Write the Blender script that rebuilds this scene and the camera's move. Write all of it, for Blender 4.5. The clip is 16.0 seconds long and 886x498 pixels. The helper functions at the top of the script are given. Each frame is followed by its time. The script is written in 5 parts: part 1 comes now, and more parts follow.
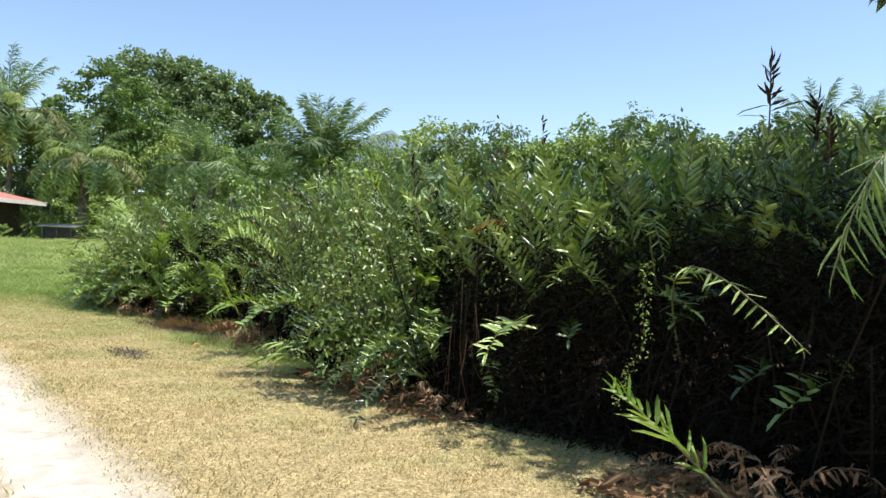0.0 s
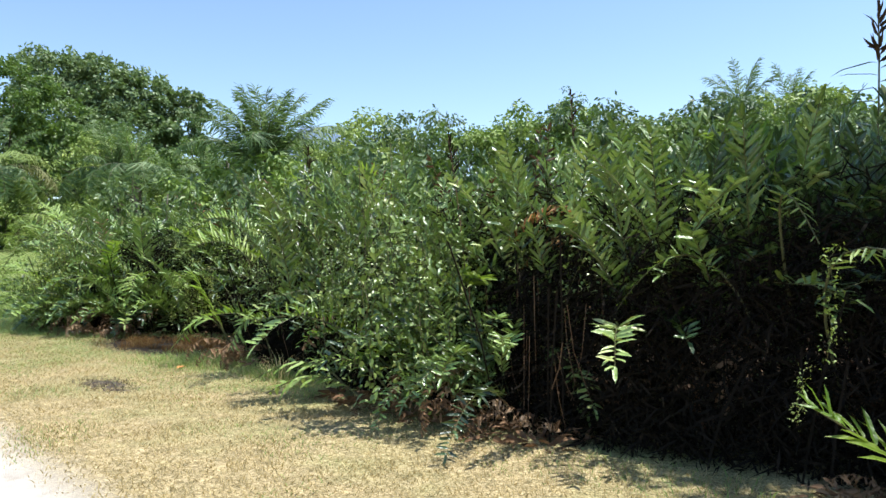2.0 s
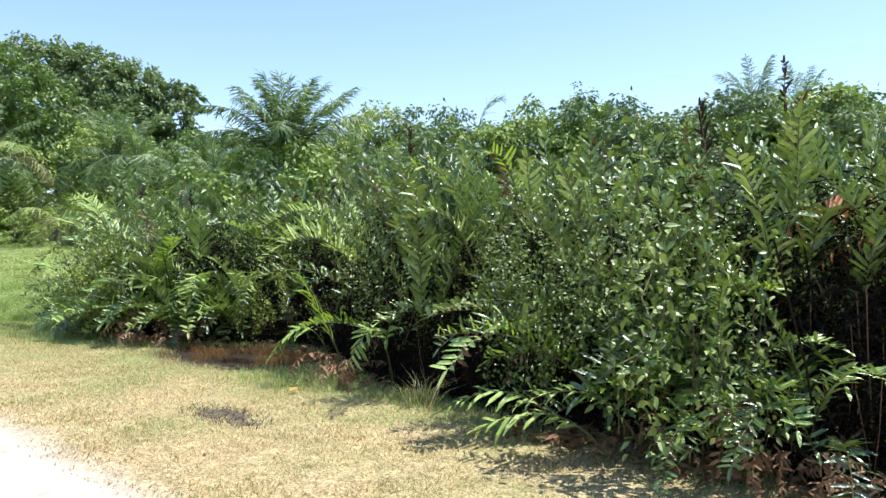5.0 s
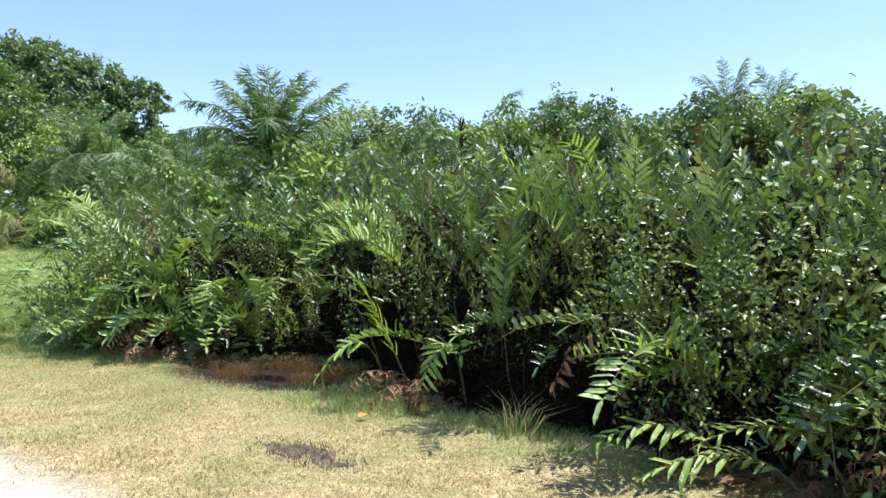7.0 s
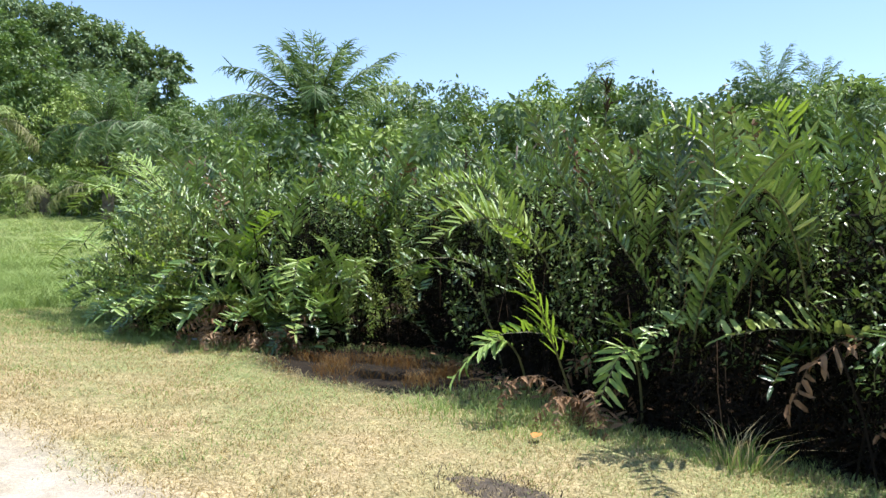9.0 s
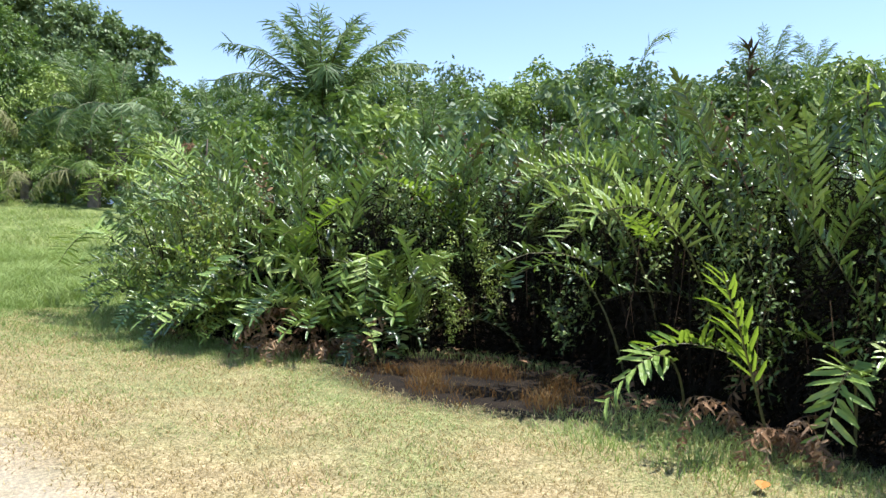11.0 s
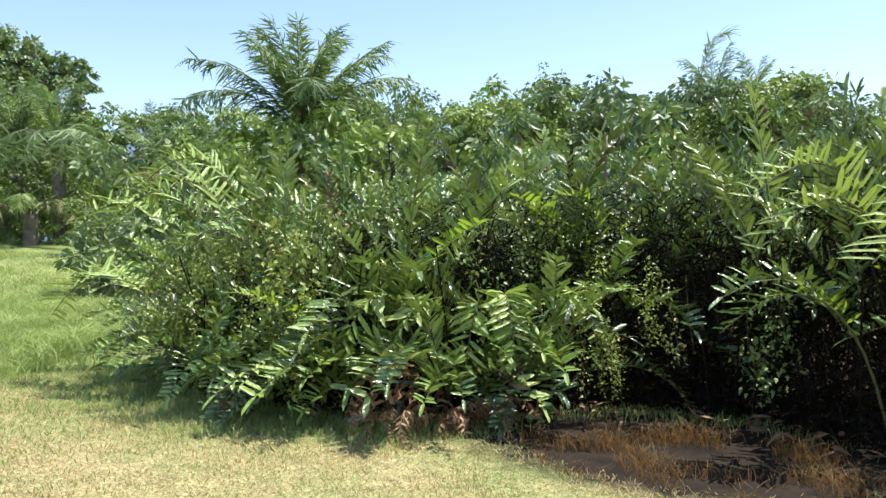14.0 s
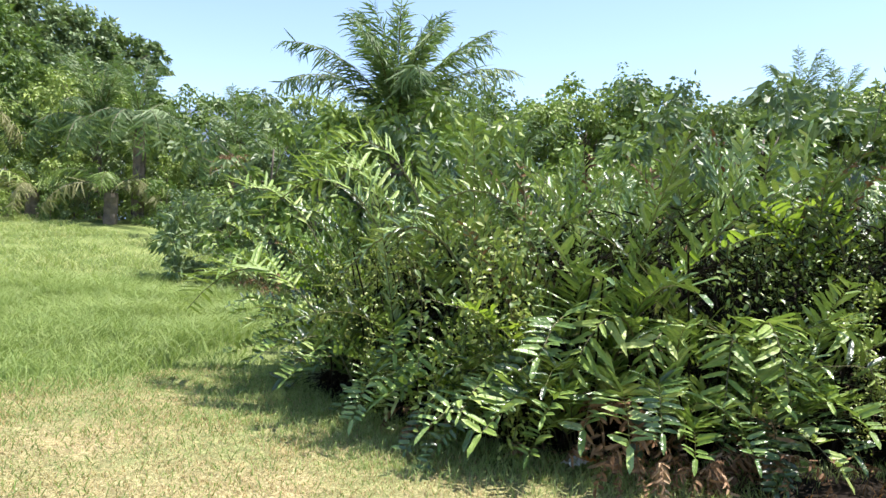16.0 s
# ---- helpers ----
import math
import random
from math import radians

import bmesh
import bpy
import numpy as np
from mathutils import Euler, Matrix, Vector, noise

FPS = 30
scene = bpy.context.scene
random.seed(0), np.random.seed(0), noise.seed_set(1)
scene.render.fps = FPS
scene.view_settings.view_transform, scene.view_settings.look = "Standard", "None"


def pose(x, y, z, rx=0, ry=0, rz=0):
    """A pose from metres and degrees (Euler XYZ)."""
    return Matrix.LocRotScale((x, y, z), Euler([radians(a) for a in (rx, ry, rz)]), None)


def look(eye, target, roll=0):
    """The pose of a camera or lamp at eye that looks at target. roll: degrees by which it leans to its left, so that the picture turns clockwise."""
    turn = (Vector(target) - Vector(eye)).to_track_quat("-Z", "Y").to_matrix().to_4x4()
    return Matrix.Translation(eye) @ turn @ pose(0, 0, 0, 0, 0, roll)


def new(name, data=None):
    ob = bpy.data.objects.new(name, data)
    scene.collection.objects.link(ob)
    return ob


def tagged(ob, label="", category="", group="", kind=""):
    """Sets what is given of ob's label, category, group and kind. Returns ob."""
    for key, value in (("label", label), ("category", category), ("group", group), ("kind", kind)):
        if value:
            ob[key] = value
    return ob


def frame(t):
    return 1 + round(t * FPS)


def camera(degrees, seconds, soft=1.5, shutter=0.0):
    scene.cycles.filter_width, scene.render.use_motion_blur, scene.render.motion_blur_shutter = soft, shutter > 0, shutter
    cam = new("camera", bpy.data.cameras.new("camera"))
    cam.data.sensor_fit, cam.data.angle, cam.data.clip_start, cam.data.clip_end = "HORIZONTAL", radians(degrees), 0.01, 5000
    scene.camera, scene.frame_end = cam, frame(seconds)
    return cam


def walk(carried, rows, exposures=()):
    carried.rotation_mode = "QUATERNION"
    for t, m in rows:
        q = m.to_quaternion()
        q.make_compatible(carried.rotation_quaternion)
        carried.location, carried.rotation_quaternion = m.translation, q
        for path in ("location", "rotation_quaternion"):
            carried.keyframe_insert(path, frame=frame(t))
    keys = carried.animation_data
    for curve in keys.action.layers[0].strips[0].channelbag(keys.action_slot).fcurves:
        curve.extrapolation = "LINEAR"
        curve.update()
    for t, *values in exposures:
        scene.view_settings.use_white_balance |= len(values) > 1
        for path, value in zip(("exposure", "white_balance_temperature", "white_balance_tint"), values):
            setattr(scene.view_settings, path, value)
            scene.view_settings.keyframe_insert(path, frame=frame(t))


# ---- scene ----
cam = camera(63.9, 16.0, soft=1.5)
METRES, EYE, TILT, LEAN, TURN = 14.5, 1.48, 0.4, -2.7, 0.0
ROWS = [
    (0.0, 0.0, 0.0, 0.0, 0.0, 0.0, -0.0),
    (0.5, -0.0182, 0.0199, 0.0002, -0.56, 0.36, 1.36),
    (1.0, -0.0413, 0.0371, 0.001, -0.18, 0.67, 3.06),
    (1.5, -0.0616, 0.054, 0.002, -3.88, 0.52, 2.83),
    (2.0, -0.0829, 0.0793, 0.004, -5.96, -0.78, 2.94),
    (2.5, -0.101, 0.1001, 0.0047, -7.74, -0.73, 4.31),
    (3.0, -0.1253, 0.1224, 0.0056, -11.64, -0.89, 2.45),
    (3.5, -0.1469, 0.1439, 0.006, -11.09, -0.9, 1.58),
    (4.0, -0.171, 0.1621, 0.0068, -9.25, -1.09, 2.44),
    (4.5, -0.1936, 0.181, 0.0071, -8.9, -0.77, 2.13),
    (5.0, -0.2137, 0.2045, 0.0099, -7.4, -0.99, 2.58),
    (7.5, -0.3099, 0.3132, 0.0143, -10.81, -0.96, 2.66),
    (8.0, -0.3315, 0.342, 0.0129, -10.03, -2.21, 2.15),
    (8.5, -0.3521, 0.3681, 0.014, -9.86, -2.14, 2.87),
    (9.0, -0.3729, 0.3975, 0.014, -9.71, -2.38, 0.79),
    (11.5, -0.4669, 0.5262, 0.0196, -12.68, -3.8, 2.09),
    (12.0, -0.4839, 0.5537, 0.0213, -12.66, -2.69, 4.35),
    (12.5, -0.5009, 0.5805, 0.0223, -13.2, -2.18, 3.75),
    (13.0, -0.523, 0.6105, 0.0206, -14.67, -2.08, 1.49),
    (13.5, -0.5402, 0.6358, 0.0215, -15.19, -1.93, 1.26),
    (14.0, -0.561, 0.6598, 0.0211, -17.14, -1.85, 3.06),
    (14.5, -0.582, 0.6842, 0.0215, -17.2, -2.42, 2.91),
    (15.0, -0.5996, 0.7106, 0.0232, -13.92, -2.28, 1.66),
    (15.5, -0.617, 0.7339, 0.0252, -13.18, -2.15, 0.95),
    (16.0, -0.6422, 0.7589, 0.0277, -13.44, -1.99, 0.03),
]
walk(cam, [(t, pose(0, 0, EYE, TILT, LEAN, TURN) @ pose(METRES * x, METRES * y, METRES * z, 90 + pitch, roll, yaw)) for t, x, y, z, yaw, pitch, roll in ROWS],
     exposures=[(0.0, 0.72, 6400, 10), (0.5, 0.72, 6080, 10), (1.5, 0.75, 5950, 10), (2.2, 0.78, 6100, 12), (3.0, 0.84, 6200, 15), (5.0, 1.0, 6000, 16), (8.0, 0.87, 5950, 15), (12.5, 0.96, 6050, 16), (14.5, 1.08, 6300, 17), (16.0, 1.11, 6250, 18)])

# ---- light: clear tropical day, high sun behind the thicket ----
SUN_AZ, SUN_EL = 84.0, 70.0          # degrees from +y towards +x, degrees above the ground
world = bpy.data.worlds.new("sky")
scene.world = world
world.use_nodes = True
wn = world.node_tree.nodes
sky = wn.new("ShaderNodeTexSky")
sky.sky_type = "NISHITA"
sky.sun_disc = False
sky.sun_elevation = radians(SUN_EL)
sky.sun_rotation = radians(SUN_AZ)
sky.air_density, sky.dust_density, sky.ozone_density = 1.0, 0.3, 0.8
world.node_tree.links.new(sky.outputs[0], wn["Background"].inputs[0])
wn["Background"].inputs[1].default_value = 0.125
sun_data = bpy.data.lights.new("sun", "SUN")
sun_data.energy, sun_data.angle, sun_data.color = 5.0, radians(0.5), (1.0, 0.95, 0.86)
sun = new("sun", sun_data)
sun_dir = Vector((math.cos(radians(SUN_EL)) * math.sin(radians(SUN_AZ)), math.cos(radians(SUN_EL)) * math.cos(radians(SUN_AZ)), math.sin(radians(SUN_EL))))
sun.matrix_world = look(sun_dir * 60, (0, 0, 0))

# ---- plan: s runs along the track, d from the track towards the thicket ----
U, N = (-0.646, 0.763), (0.763, 0.646)


def xy(s, d):
    return s * U[0] + d * N[0], s * U[1] + d * N[1]


def sd(x, y):
    return x * U[0] + y * U[1], x * N[0] + y * N[1]


def step(a, b, v):
    k = np.clip((v - a) / (b - a), 0, 1)
    return k * k * (3 - 2 * k)


def height(x, y):
    """The ground: the verge falls towards the foot of the thicket, the field beyond its end rises."""
    s, d = sd(x, y)
    even = -0.0088 * np.clip(y, -20, 30)
    fall = -0.05 * np.clip(d - 1.2, 0, 4.2) - 0.04 * step(15.5, 18, s) * step(3.5, 4.6, d)
    w = step(6, 9.5, s) * (1 - step(20, 26, s))
    z = even * (1 - w) + fall * w + (1.35 + 0.6 * step(11, 17, d)) * step(22, 50, s + 0.25 * np.minimum(d, 0))
    bay = np.exp(-((s - 14.2) / 1.4) ** 2 - ((d - 6.7) / 1.0) ** 2)
    return z - 0.1 * bay - 0.05 * np.exp(-((d - 1.2) / 0.35) ** 2) * (1 - step(14, 19, s))


FRONT = ((-4, 3.6), (0, 3.9), (2, 4.4), (3.3, 4.35), (4.3, 4.1), (6.4, 4.15), (7.8, 4.27), (8.4, 4.6), (9.1, 5.0), (10.0, 4.95), (10.7, 5.0), (11.2, 5.2),
         (12.0, 5.55), (12.6, 5.8), (13.0, 6.2), (13.6, 6.7), (14.4, 6.75), (15.0, 6.6), (15.5, 5.9), (16.0, 5.25), (16.7, 4.95), (17.2, 4.65), (18.4, 4.66), (19.3, 4.85), (20.4, 5.2), (21.2, 5.8), (22.2, 7.6), (23.4, 10.5), (25, 15))


def front(s):
    return float(np.interp(s, [p[0] for p in FRONT], [p[1] for p in FRONT]))


rng = np.random.default_rng(11)


# ---- mesh helpers ----
def mesh_of(name, verts, faces, mats=(), face_mats=None, smooth=False):
    me = bpy.data.meshes.new(name)
    me.from_pydata([tuple(v) for v in verts], [], faces)
    for m in mats:
        me.materials.append(m)
    if face_mats is not None:
        me.polygons.foreach_set("material_index", face_mats)
    if smooth:
        me.polygons.foreach_set("use_smooth", [True] * len(me.polygons))
    me.update()
    return me


def unit(a):
    return a / np.maximum(np.linalg.norm(a, axis=-1, keepdims=True), 1e-9)


class Build:
    """Gathers vertices and faces with a material slot for each face."""

    def __init__(self):
        self.v, self.f, self.m, self.count = [], [], [], 0

    def add(self, verts, faces, slot=0):
        self.v.append(np.asarray(verts, float))
        self.f.extend([tuple(int(i) + self.count for i in f) for f in faces])
        self.m.extend([slot] * len(faces))
        self.count += len(verts)

    def leaves(self, p, d, n, length, width, fold=0.25, droop=0.15, slot=0, shape=(0.28, 1.0, 0.66, 0.8)):
        """Folded leaves with a pointed tip: base p, direction d, upper side n."""
        d = unit(d)
        side = unit(np.cross(d, n))
        n = np.cross(side, d)
        length, width = np.broadcast_to(length, len(p))[:, None], np.broadcast_to(width, len(p))[:, None]
        t1, w1, t2, w2 = shape

        def at(t):
            return p + d * length * t - n * droop * length * t * t
        rows = [p]
        for t, w in ((t1, w1), (t2, w2)):
            c, off, up = at(t), side * width * 0.5 * w, n * width * 0.5 * w * fold
            rows += [c - off + up, c, c + off + up]
        rows.append(at(1.0))
        k = len(p)
        verts = np.stack(rows, 1).reshape(-1, 3)
        one = [(0, 2, 1), (0, 3, 2), (1, 2, 5, 4), (2, 3, 6, 5), (4, 5, 7), (5, 6, 7)]
        faces = [tuple(i * 8 + j for j in f) for i in range(k) for f in one]
        self.add(verts, faces, slot)

    def cards(self, p, d, n, length, width, slot=0, droop=0.2):
        """Small diamond leaves of two triangles."""
        d = unit(d)
        side = unit(np.cross(d, n))
        n = np.cross(side, d)
        length, width = np.broadcast_to(length, len(p))[:, None], np.broadcast_to(width, len(p))[:, None]
        mid = p + d * length * 0.45
        verts = np.stack([p, mid + side * width * 0.5, p + d * length - n * droop * length, mid - side * width * 0.5], 1).reshape(-1, 3)
        self.add(verts, [(4 * i, 4 * i + 1, 4 * i + 2, 4 * i + 3) for i in range(len(p))], slot)

    def straps(self, p, d, n, length, width, slot=0, droop=0.2):
        """Cheap strap-shaped leaflets of four triangles."""
        d = unit(d)
        side = unit(np.cross(d, n))
        n = np.cross(side, d)
        length, width = np.broadcast_to(length, len(p))[:, None], np.broadcast_to(width, len(p))[:, None]
        rows = [p]
        for t, w in ((0.22, 0.9), (0.75, 0.8)):
            c, off = p + d * length * t - n * droop * length * t * t, side * width * 0.5 * w
            rows += [c - off, c + off]
        rows.append(p + d * length - n * droop * length)
        one = [(0, 2, 1), (1, 2, 4, 3), (3, 4, 5)]
        self.add(np.stack(rows, 1).reshape(-1, 3), [tuple(i * 6 + j for j in f) for i in range(len(p)) for f in one], slot)

    def blades(self, p, lean, length, width, slot=0):
        """Grass blades: a bent strip with a pointed tip."""
        k = len(p)
        ang = rng.uniform(0, 2 * np.pi, k)
        side = np.stack([np.cos(ang), np.sin(ang), np.zeros(k)], 1) * (np.broadcast_to(width, k) * 0.5)[:, None]
        length = np.broadcast_to(length, k)[:, None]
        up = np.array([0, 0, 1.0])
        mid = p + up * length * 0.55 + lean * length * 0.3
        tip = p + up * length * 0.85 + lean * length * 0.95
        verts = np.stack([p - side, p + side, mid - side * 0.8, mid + side * 0.8, tip], 1).reshape(-1, 3)
        faces = []
        for i in range(0, 5 * k, 5):
            faces += [(i, i + 1, i + 3, i + 2), (i + 2, i + 3, i + 4)]
        self.add(verts, faces, slot)

    def tube(self, pts, radii, sides=5, slot=0, cap=True):
        pts = np.asarray(pts, float)
        radii = np.broadcast_to(radii, len(pts))
        tan = unit(np.gradient(pts, axis=0))
        ref = np.array([0.31, 0.95, 0.05]) if abs(tan[0][2]) > 0.6 else np.array([0, 0, 1.0])
        verts = []
        for c, t, r in zip(pts, tan, radii):
            a = unit(np.cross(t, ref))
            b = np.cross(t, a)
            for k in range(sides):
                g = 2 * np.pi * k / sides
                verts.append(c + r * (np.cos(g) * a + np.sin(g) * b))
        faces = [(i * sides + k, i * sides + (k + 1) % sides, (i + 1) * sides + (k + 1) % sides, (i + 1) * sides + k)
                 for i in range(len(pts) - 1) for k in range(sides)]
        if cap:
            faces += [tuple(range(sides))[::-1], tuple((len(pts) - 1) * sides + k for k in range(sides))]
        self.add(verts, faces, slot)

    def box(self, lo, hi, slot=0):
        (a, b, c), (x, y, z) = lo, hi
        v = [(a, b, c), (x, b, c), (x, y, c), (a, y, c), (a, b, z), (x, b, z), (x, y, z), (a, y, z)]
        self.add(v, [(3, 2, 1, 0), (4, 5, 6, 7), (0, 1, 5, 4), (1, 2, 6, 5), (2, 3, 7, 6), (3, 0, 4, 7)], slot)

    def mesh(self, name, mats, smooth=False):
        verts = np.concatenate(self.v) if self.v else np.zeros((0, 3))
        return mesh_of(name, verts.tolist(), self.f, mats, self.m, smooth)


def part(name, mesh, parent, label="", m=None):
    ob = new(name, mesh)
    ob.parent = parent
    if m is not None:
        ob.matrix_basis = m
    return tagged(ob, label)


def thing(name, label, category, group="", m=None):
    ob = new(name)
    ob.empty_display_size = 0.1
    if m is not None:
        ob.matrix_basis = m
    return tagged(ob, label, category, group)


def rand_dirs(k, zmin=-1.0, zmax=1.0):
    z = rng.uniform(zmin, zmax, k)
    a = rng.uniform(0, 2 * np.pi, k)
    r = np.sqrt(1 - z * z)
    return np.stack([r * np.cos(a), r * np.sin(a), z], 1)


# ---- materials ----
def nodes_of(name):
    mat = bpy.data.materials.new(name)
    mat.use_nodes = True
    nt = mat.node_tree
    return mat, nt, nt.nodes["Principled BSDF"], nt.nodes["Material Output"]


def ramp(nt, fac, stops):
    r = nt.nodes.new("ShaderNodeValToRGB")
    while len(r.color_ramp.elements) < len(stops):
        r.color_ramp.elements.new(0.5)
    for e, (pos, col) in zip(r.color_ramp.elements, stops):
        e.position, e.color = pos, (*col, 1)
    nt.links.new(fac, r.inputs[0])
    return r.outputs[0]


def noise_tex(nt, scale, detail=4.0, vec=None, rough=0.55):
    n = nt.nodes.new("ShaderNodeTexNoise")
    n.inputs["Scale"].default_value, n.inputs["Detail"].default_value, n.inputs["Roughness"].default_value = scale, detail, rough
    if vec is None:
        g = nt.nodes.new("ShaderNodeNewGeometry")
        vec = g.outputs["Position"]
    nt.links.new(vec, n.inputs["Vector"])
    return n.outputs["Fac"]


def maths(nt, op, a, b):
    m = nt.nodes.new("ShaderNodeMath")
    m.operation = op
    for i, v in enumerate((a, b)):
        if isinstance(v, (int, float)):
            m.inputs[i].default_value = v
        else:
            nt.links.new(v, m.inputs[i])
    return m.outputs[0]


def mix_col(nt, fac, a, b):
    m = nt.nodes.new("ShaderNodeMix")
    m.data_type = "RGBA"
    for i, v in ((0, fac), (6, a), (7, b)):
        if isinstance(v, (int, float)):
            m.inputs[i].default_value = v
        elif isinstance(v, tuple):
            m.inputs[i].default_value = (*v, 1)
        else:
            nt.links.new(v, m.inputs[i])
    return m.outputs[2]


def bump(nt, bsdf, fac, strength, distance):
    b = nt.nodes.new("ShaderNodeBump")
    b.inputs["Strength"].default_value, b.inputs["Distance"].default_value = strength, distance
    nt.links.new(fac, b.inputs["Height"])
    nt.links.new(b.outputs[0], bsdf.inputs["Normal"])


def leaf_material(name, stops, rough=0.38, through_col=(0.16, 0.26, 0.03), translucent=0.3, grain=9.0, spec=0.5, wave=0.0):
    """Leaves: colour from leaf to leaf and plant to plant, some light passing through."""
    mat, nt, bsdf, out = nodes_of(name)
    geo, info = nt.nodes.new("ShaderNodeNewGeometry"), nt.nodes.new("ShaderNodeObjectInfo")
    isl = maths(nt, "MULTIPLY", geo.outputs["Random Per Island"], 0.26)
    obj = maths(nt, "MULTIPLY", info.outputs["Random"], 0.56)
    nz = maths(nt, "MULTIPLY", noise_tex(nt, grain, 3.0), 0.3)
    fac = maths(nt, "ADD", maths(nt, "ADD", isl, obj), nz)
    col = ramp(nt, fac, stops)
    nt.links.new(col, bsdf.inputs["Base Color"])
    bsdf.inputs["Roughness"].default_value = rough
    bsdf.inputs["Specular IOR Level"].default_value = spec
    if wave:
        bump(nt, bsdf, noise_tex(nt, 26.0, 2.0), wave, 0.03)
    tr = nt.nodes.new("ShaderNodeBsdfTranslucent")
    nt.links.new(mix_col(nt, 0.6, col, through_col), tr.inputs["Color"])
    mx = nt.nodes.new("ShaderNodeMixShader")
    mx.inputs[0].default_value = translucent
    nt.links.new(bsdf.outputs[0], mx.inputs[1])
    nt.links.new(tr.outputs[0], mx.inputs[2])
    nt.links.new(mx.outputs[0], out.inputs["Surface"])
    return mat


FERN = leaf_material("fern_leaf", [(0.15, (0.016, 0.03, 0.01)), (0.4, (0.05, 0.098, 0.024)), (0.6, (0.14, 0.235, 0.047)), (0.82, (0.33, 0.44, 0.12)), (1.0, (0.47, 0.46, 0.17))],
                     rough=0.34, translucent=0.13, through_col=(0.2, 0.29, 0.03), spec=0.8, wave=0.55)
FERN_FRESH = leaf_material("fresh_fern_leaf", [(0.15, (0.07, 0.15, 0.015)), (0.6, (0.14, 0.25, 0.022)), (1.0, (0.26, 0.32, 0.035))], translucent=0.42, through_col=(0.34, 0.48, 0.04), rough=0.42, wave=0.4)
# paler fern leaf: its sunlit sheen is in the colour, not extra gloss
FERN_PALE_SHEEN = leaf_material("pale_sheen_fern_leaf", [(0.15, (0.12, 0.21, 0.035)), (0.55, (0.25, 0.36, 0.075)), (1.0, (0.43, 0.5, 0.17))], rough=0.45, translucent=0.25, through_col=(0.26, 0.38, 0.04), spec=0.4, wave=0.5)
FERN_DEAD = leaf_material("dead_fern_leaf", [(0.15, (0.08, 0.045, 0.022)), (0.5, (0.25, 0.145, 0.075)), (0.8, (0.42, 0.28, 0.16)), (1.0, (0.55, 0.41, 0.26))], rough=0.7, through_col=(0.3, 0.17, 0.07), translucent=0.15, spec=0.15)
FERN_RUST = leaf_material("rusty_fern_leaf", [(0.15, (0.13, 0.045, 0.015)), (0.5, (0.3, 0.12, 0.035)), (0.8, (0.36, 0.2, 0.06)), (1.0, (0.2, 0.2, 0.05))], rough=0.6, through_col=(0.45, 0.17, 0.03), translucent=0.3, spec=0.3)
FERN_BROWN = leaf_material("browning_fern_leaf", [(0.15, (0.05, 0.03, 0.014)), (0.5, (0.12, 0.065, 0.03)), (0.85, (0.18, 0.11, 0.05)), (1.0, (0.14, 0.14, 0.05))], rough=0.7, through_col=(0.2, 0.1, 0.04), translucent=0.12, spec=0.2)
FERTILE = leaf_material("fertile_fern_leaf", [(0.15, (0.016, 0.012, 0.009)), (0.6, (0.034, 0.022, 0.014)), (1.0, (0.07, 0.042, 0.025))], rough=0.9, translucent=0.05, spec=0.1)
# dead leaves coloured near-black, so gaps in the thicket read as deep shade
SHADE_THATCH = leaf_material("dead_thatch", [(0.15, (0.005, 0.0045, 0.004)), (0.6, (0.01, 0.0085, 0.006)), (0.96, (0.022, 0.017, 0.012)), (1.0, (0.22, 0.17, 0.11))], rough=0.9, translucent=0.02, spec=0.05)
VINE = leaf_material("vine_leaf", [(0.15, (0.04, 0.068, 0.02)), (0.45, (0.1, 0.16, 0.035)), (0.75, (0.21, 0.29, 0.07)), (1.0, (0.36, 0.37, 0.14))], translucent=0.2, rough=0.38, spec=0.5)
TREE = leaf_material("tree_leaf", [(0.15, (0.04, 0.08, 0.032)), (0.55, (0.115, 0.18, 0.07)), (1.0, (0.27, 0.35, 0.14))], rough=0.5, grain=0.4, translucent=0.22)
TREE_LIGHT = leaf_material("light_tree_leaf", [(0.15, (0.07, 0.13, 0.025)), (0.55, (0.2, 0.3, 0.055)), (1.0, (0.38, 0.46, 0.11))], rough=0.5, grain=0.4, translucent=0.25)
PALM = leaf_material("palm_leaflet", [(0.15, (0.06, 0.11, 0.04)), (0.55, (0.15, 0.235, 0.085)), (1.0, (0.31, 0.38, 0.18))], rough=0.5, grain=1.5, spec=0.35, translucent=0.35)
PALM_LIGHT = leaf_material("light_palm_leaflet", [(0.15, (0.085, 0.14, 0.03)), (0.55, (0.22, 0.31, 0.07)), (1.0, (0.42, 0.48, 0.16))], rough=0.5, grain=1.5, spec=0.35, translucent=0.35)
PALM_DRY = leaf_material("dry_palm_leaflet", [(0.15, (0.13, 0.13, 0.045)), (0.6, (0.25, 0.25, 0.1)), (1.0, (0.38, 0.36, 0.18))], rough=0.6, grain=1.5, spec=0.3)
GRASS_DRY = leaf_material("dry_grass", [(0.1, (0.17, 0.135, 0.05)), (0.4, (0.4, 0.32, 0.15)), (0.75, (0.62, 0.52, 0.3)), (1.0, (0.24, 0.29, 0.1))], rough=0.7, through_col=(0.6, 0.46, 0.17), grain=1.2, spec=0.2, translucent=0.3)
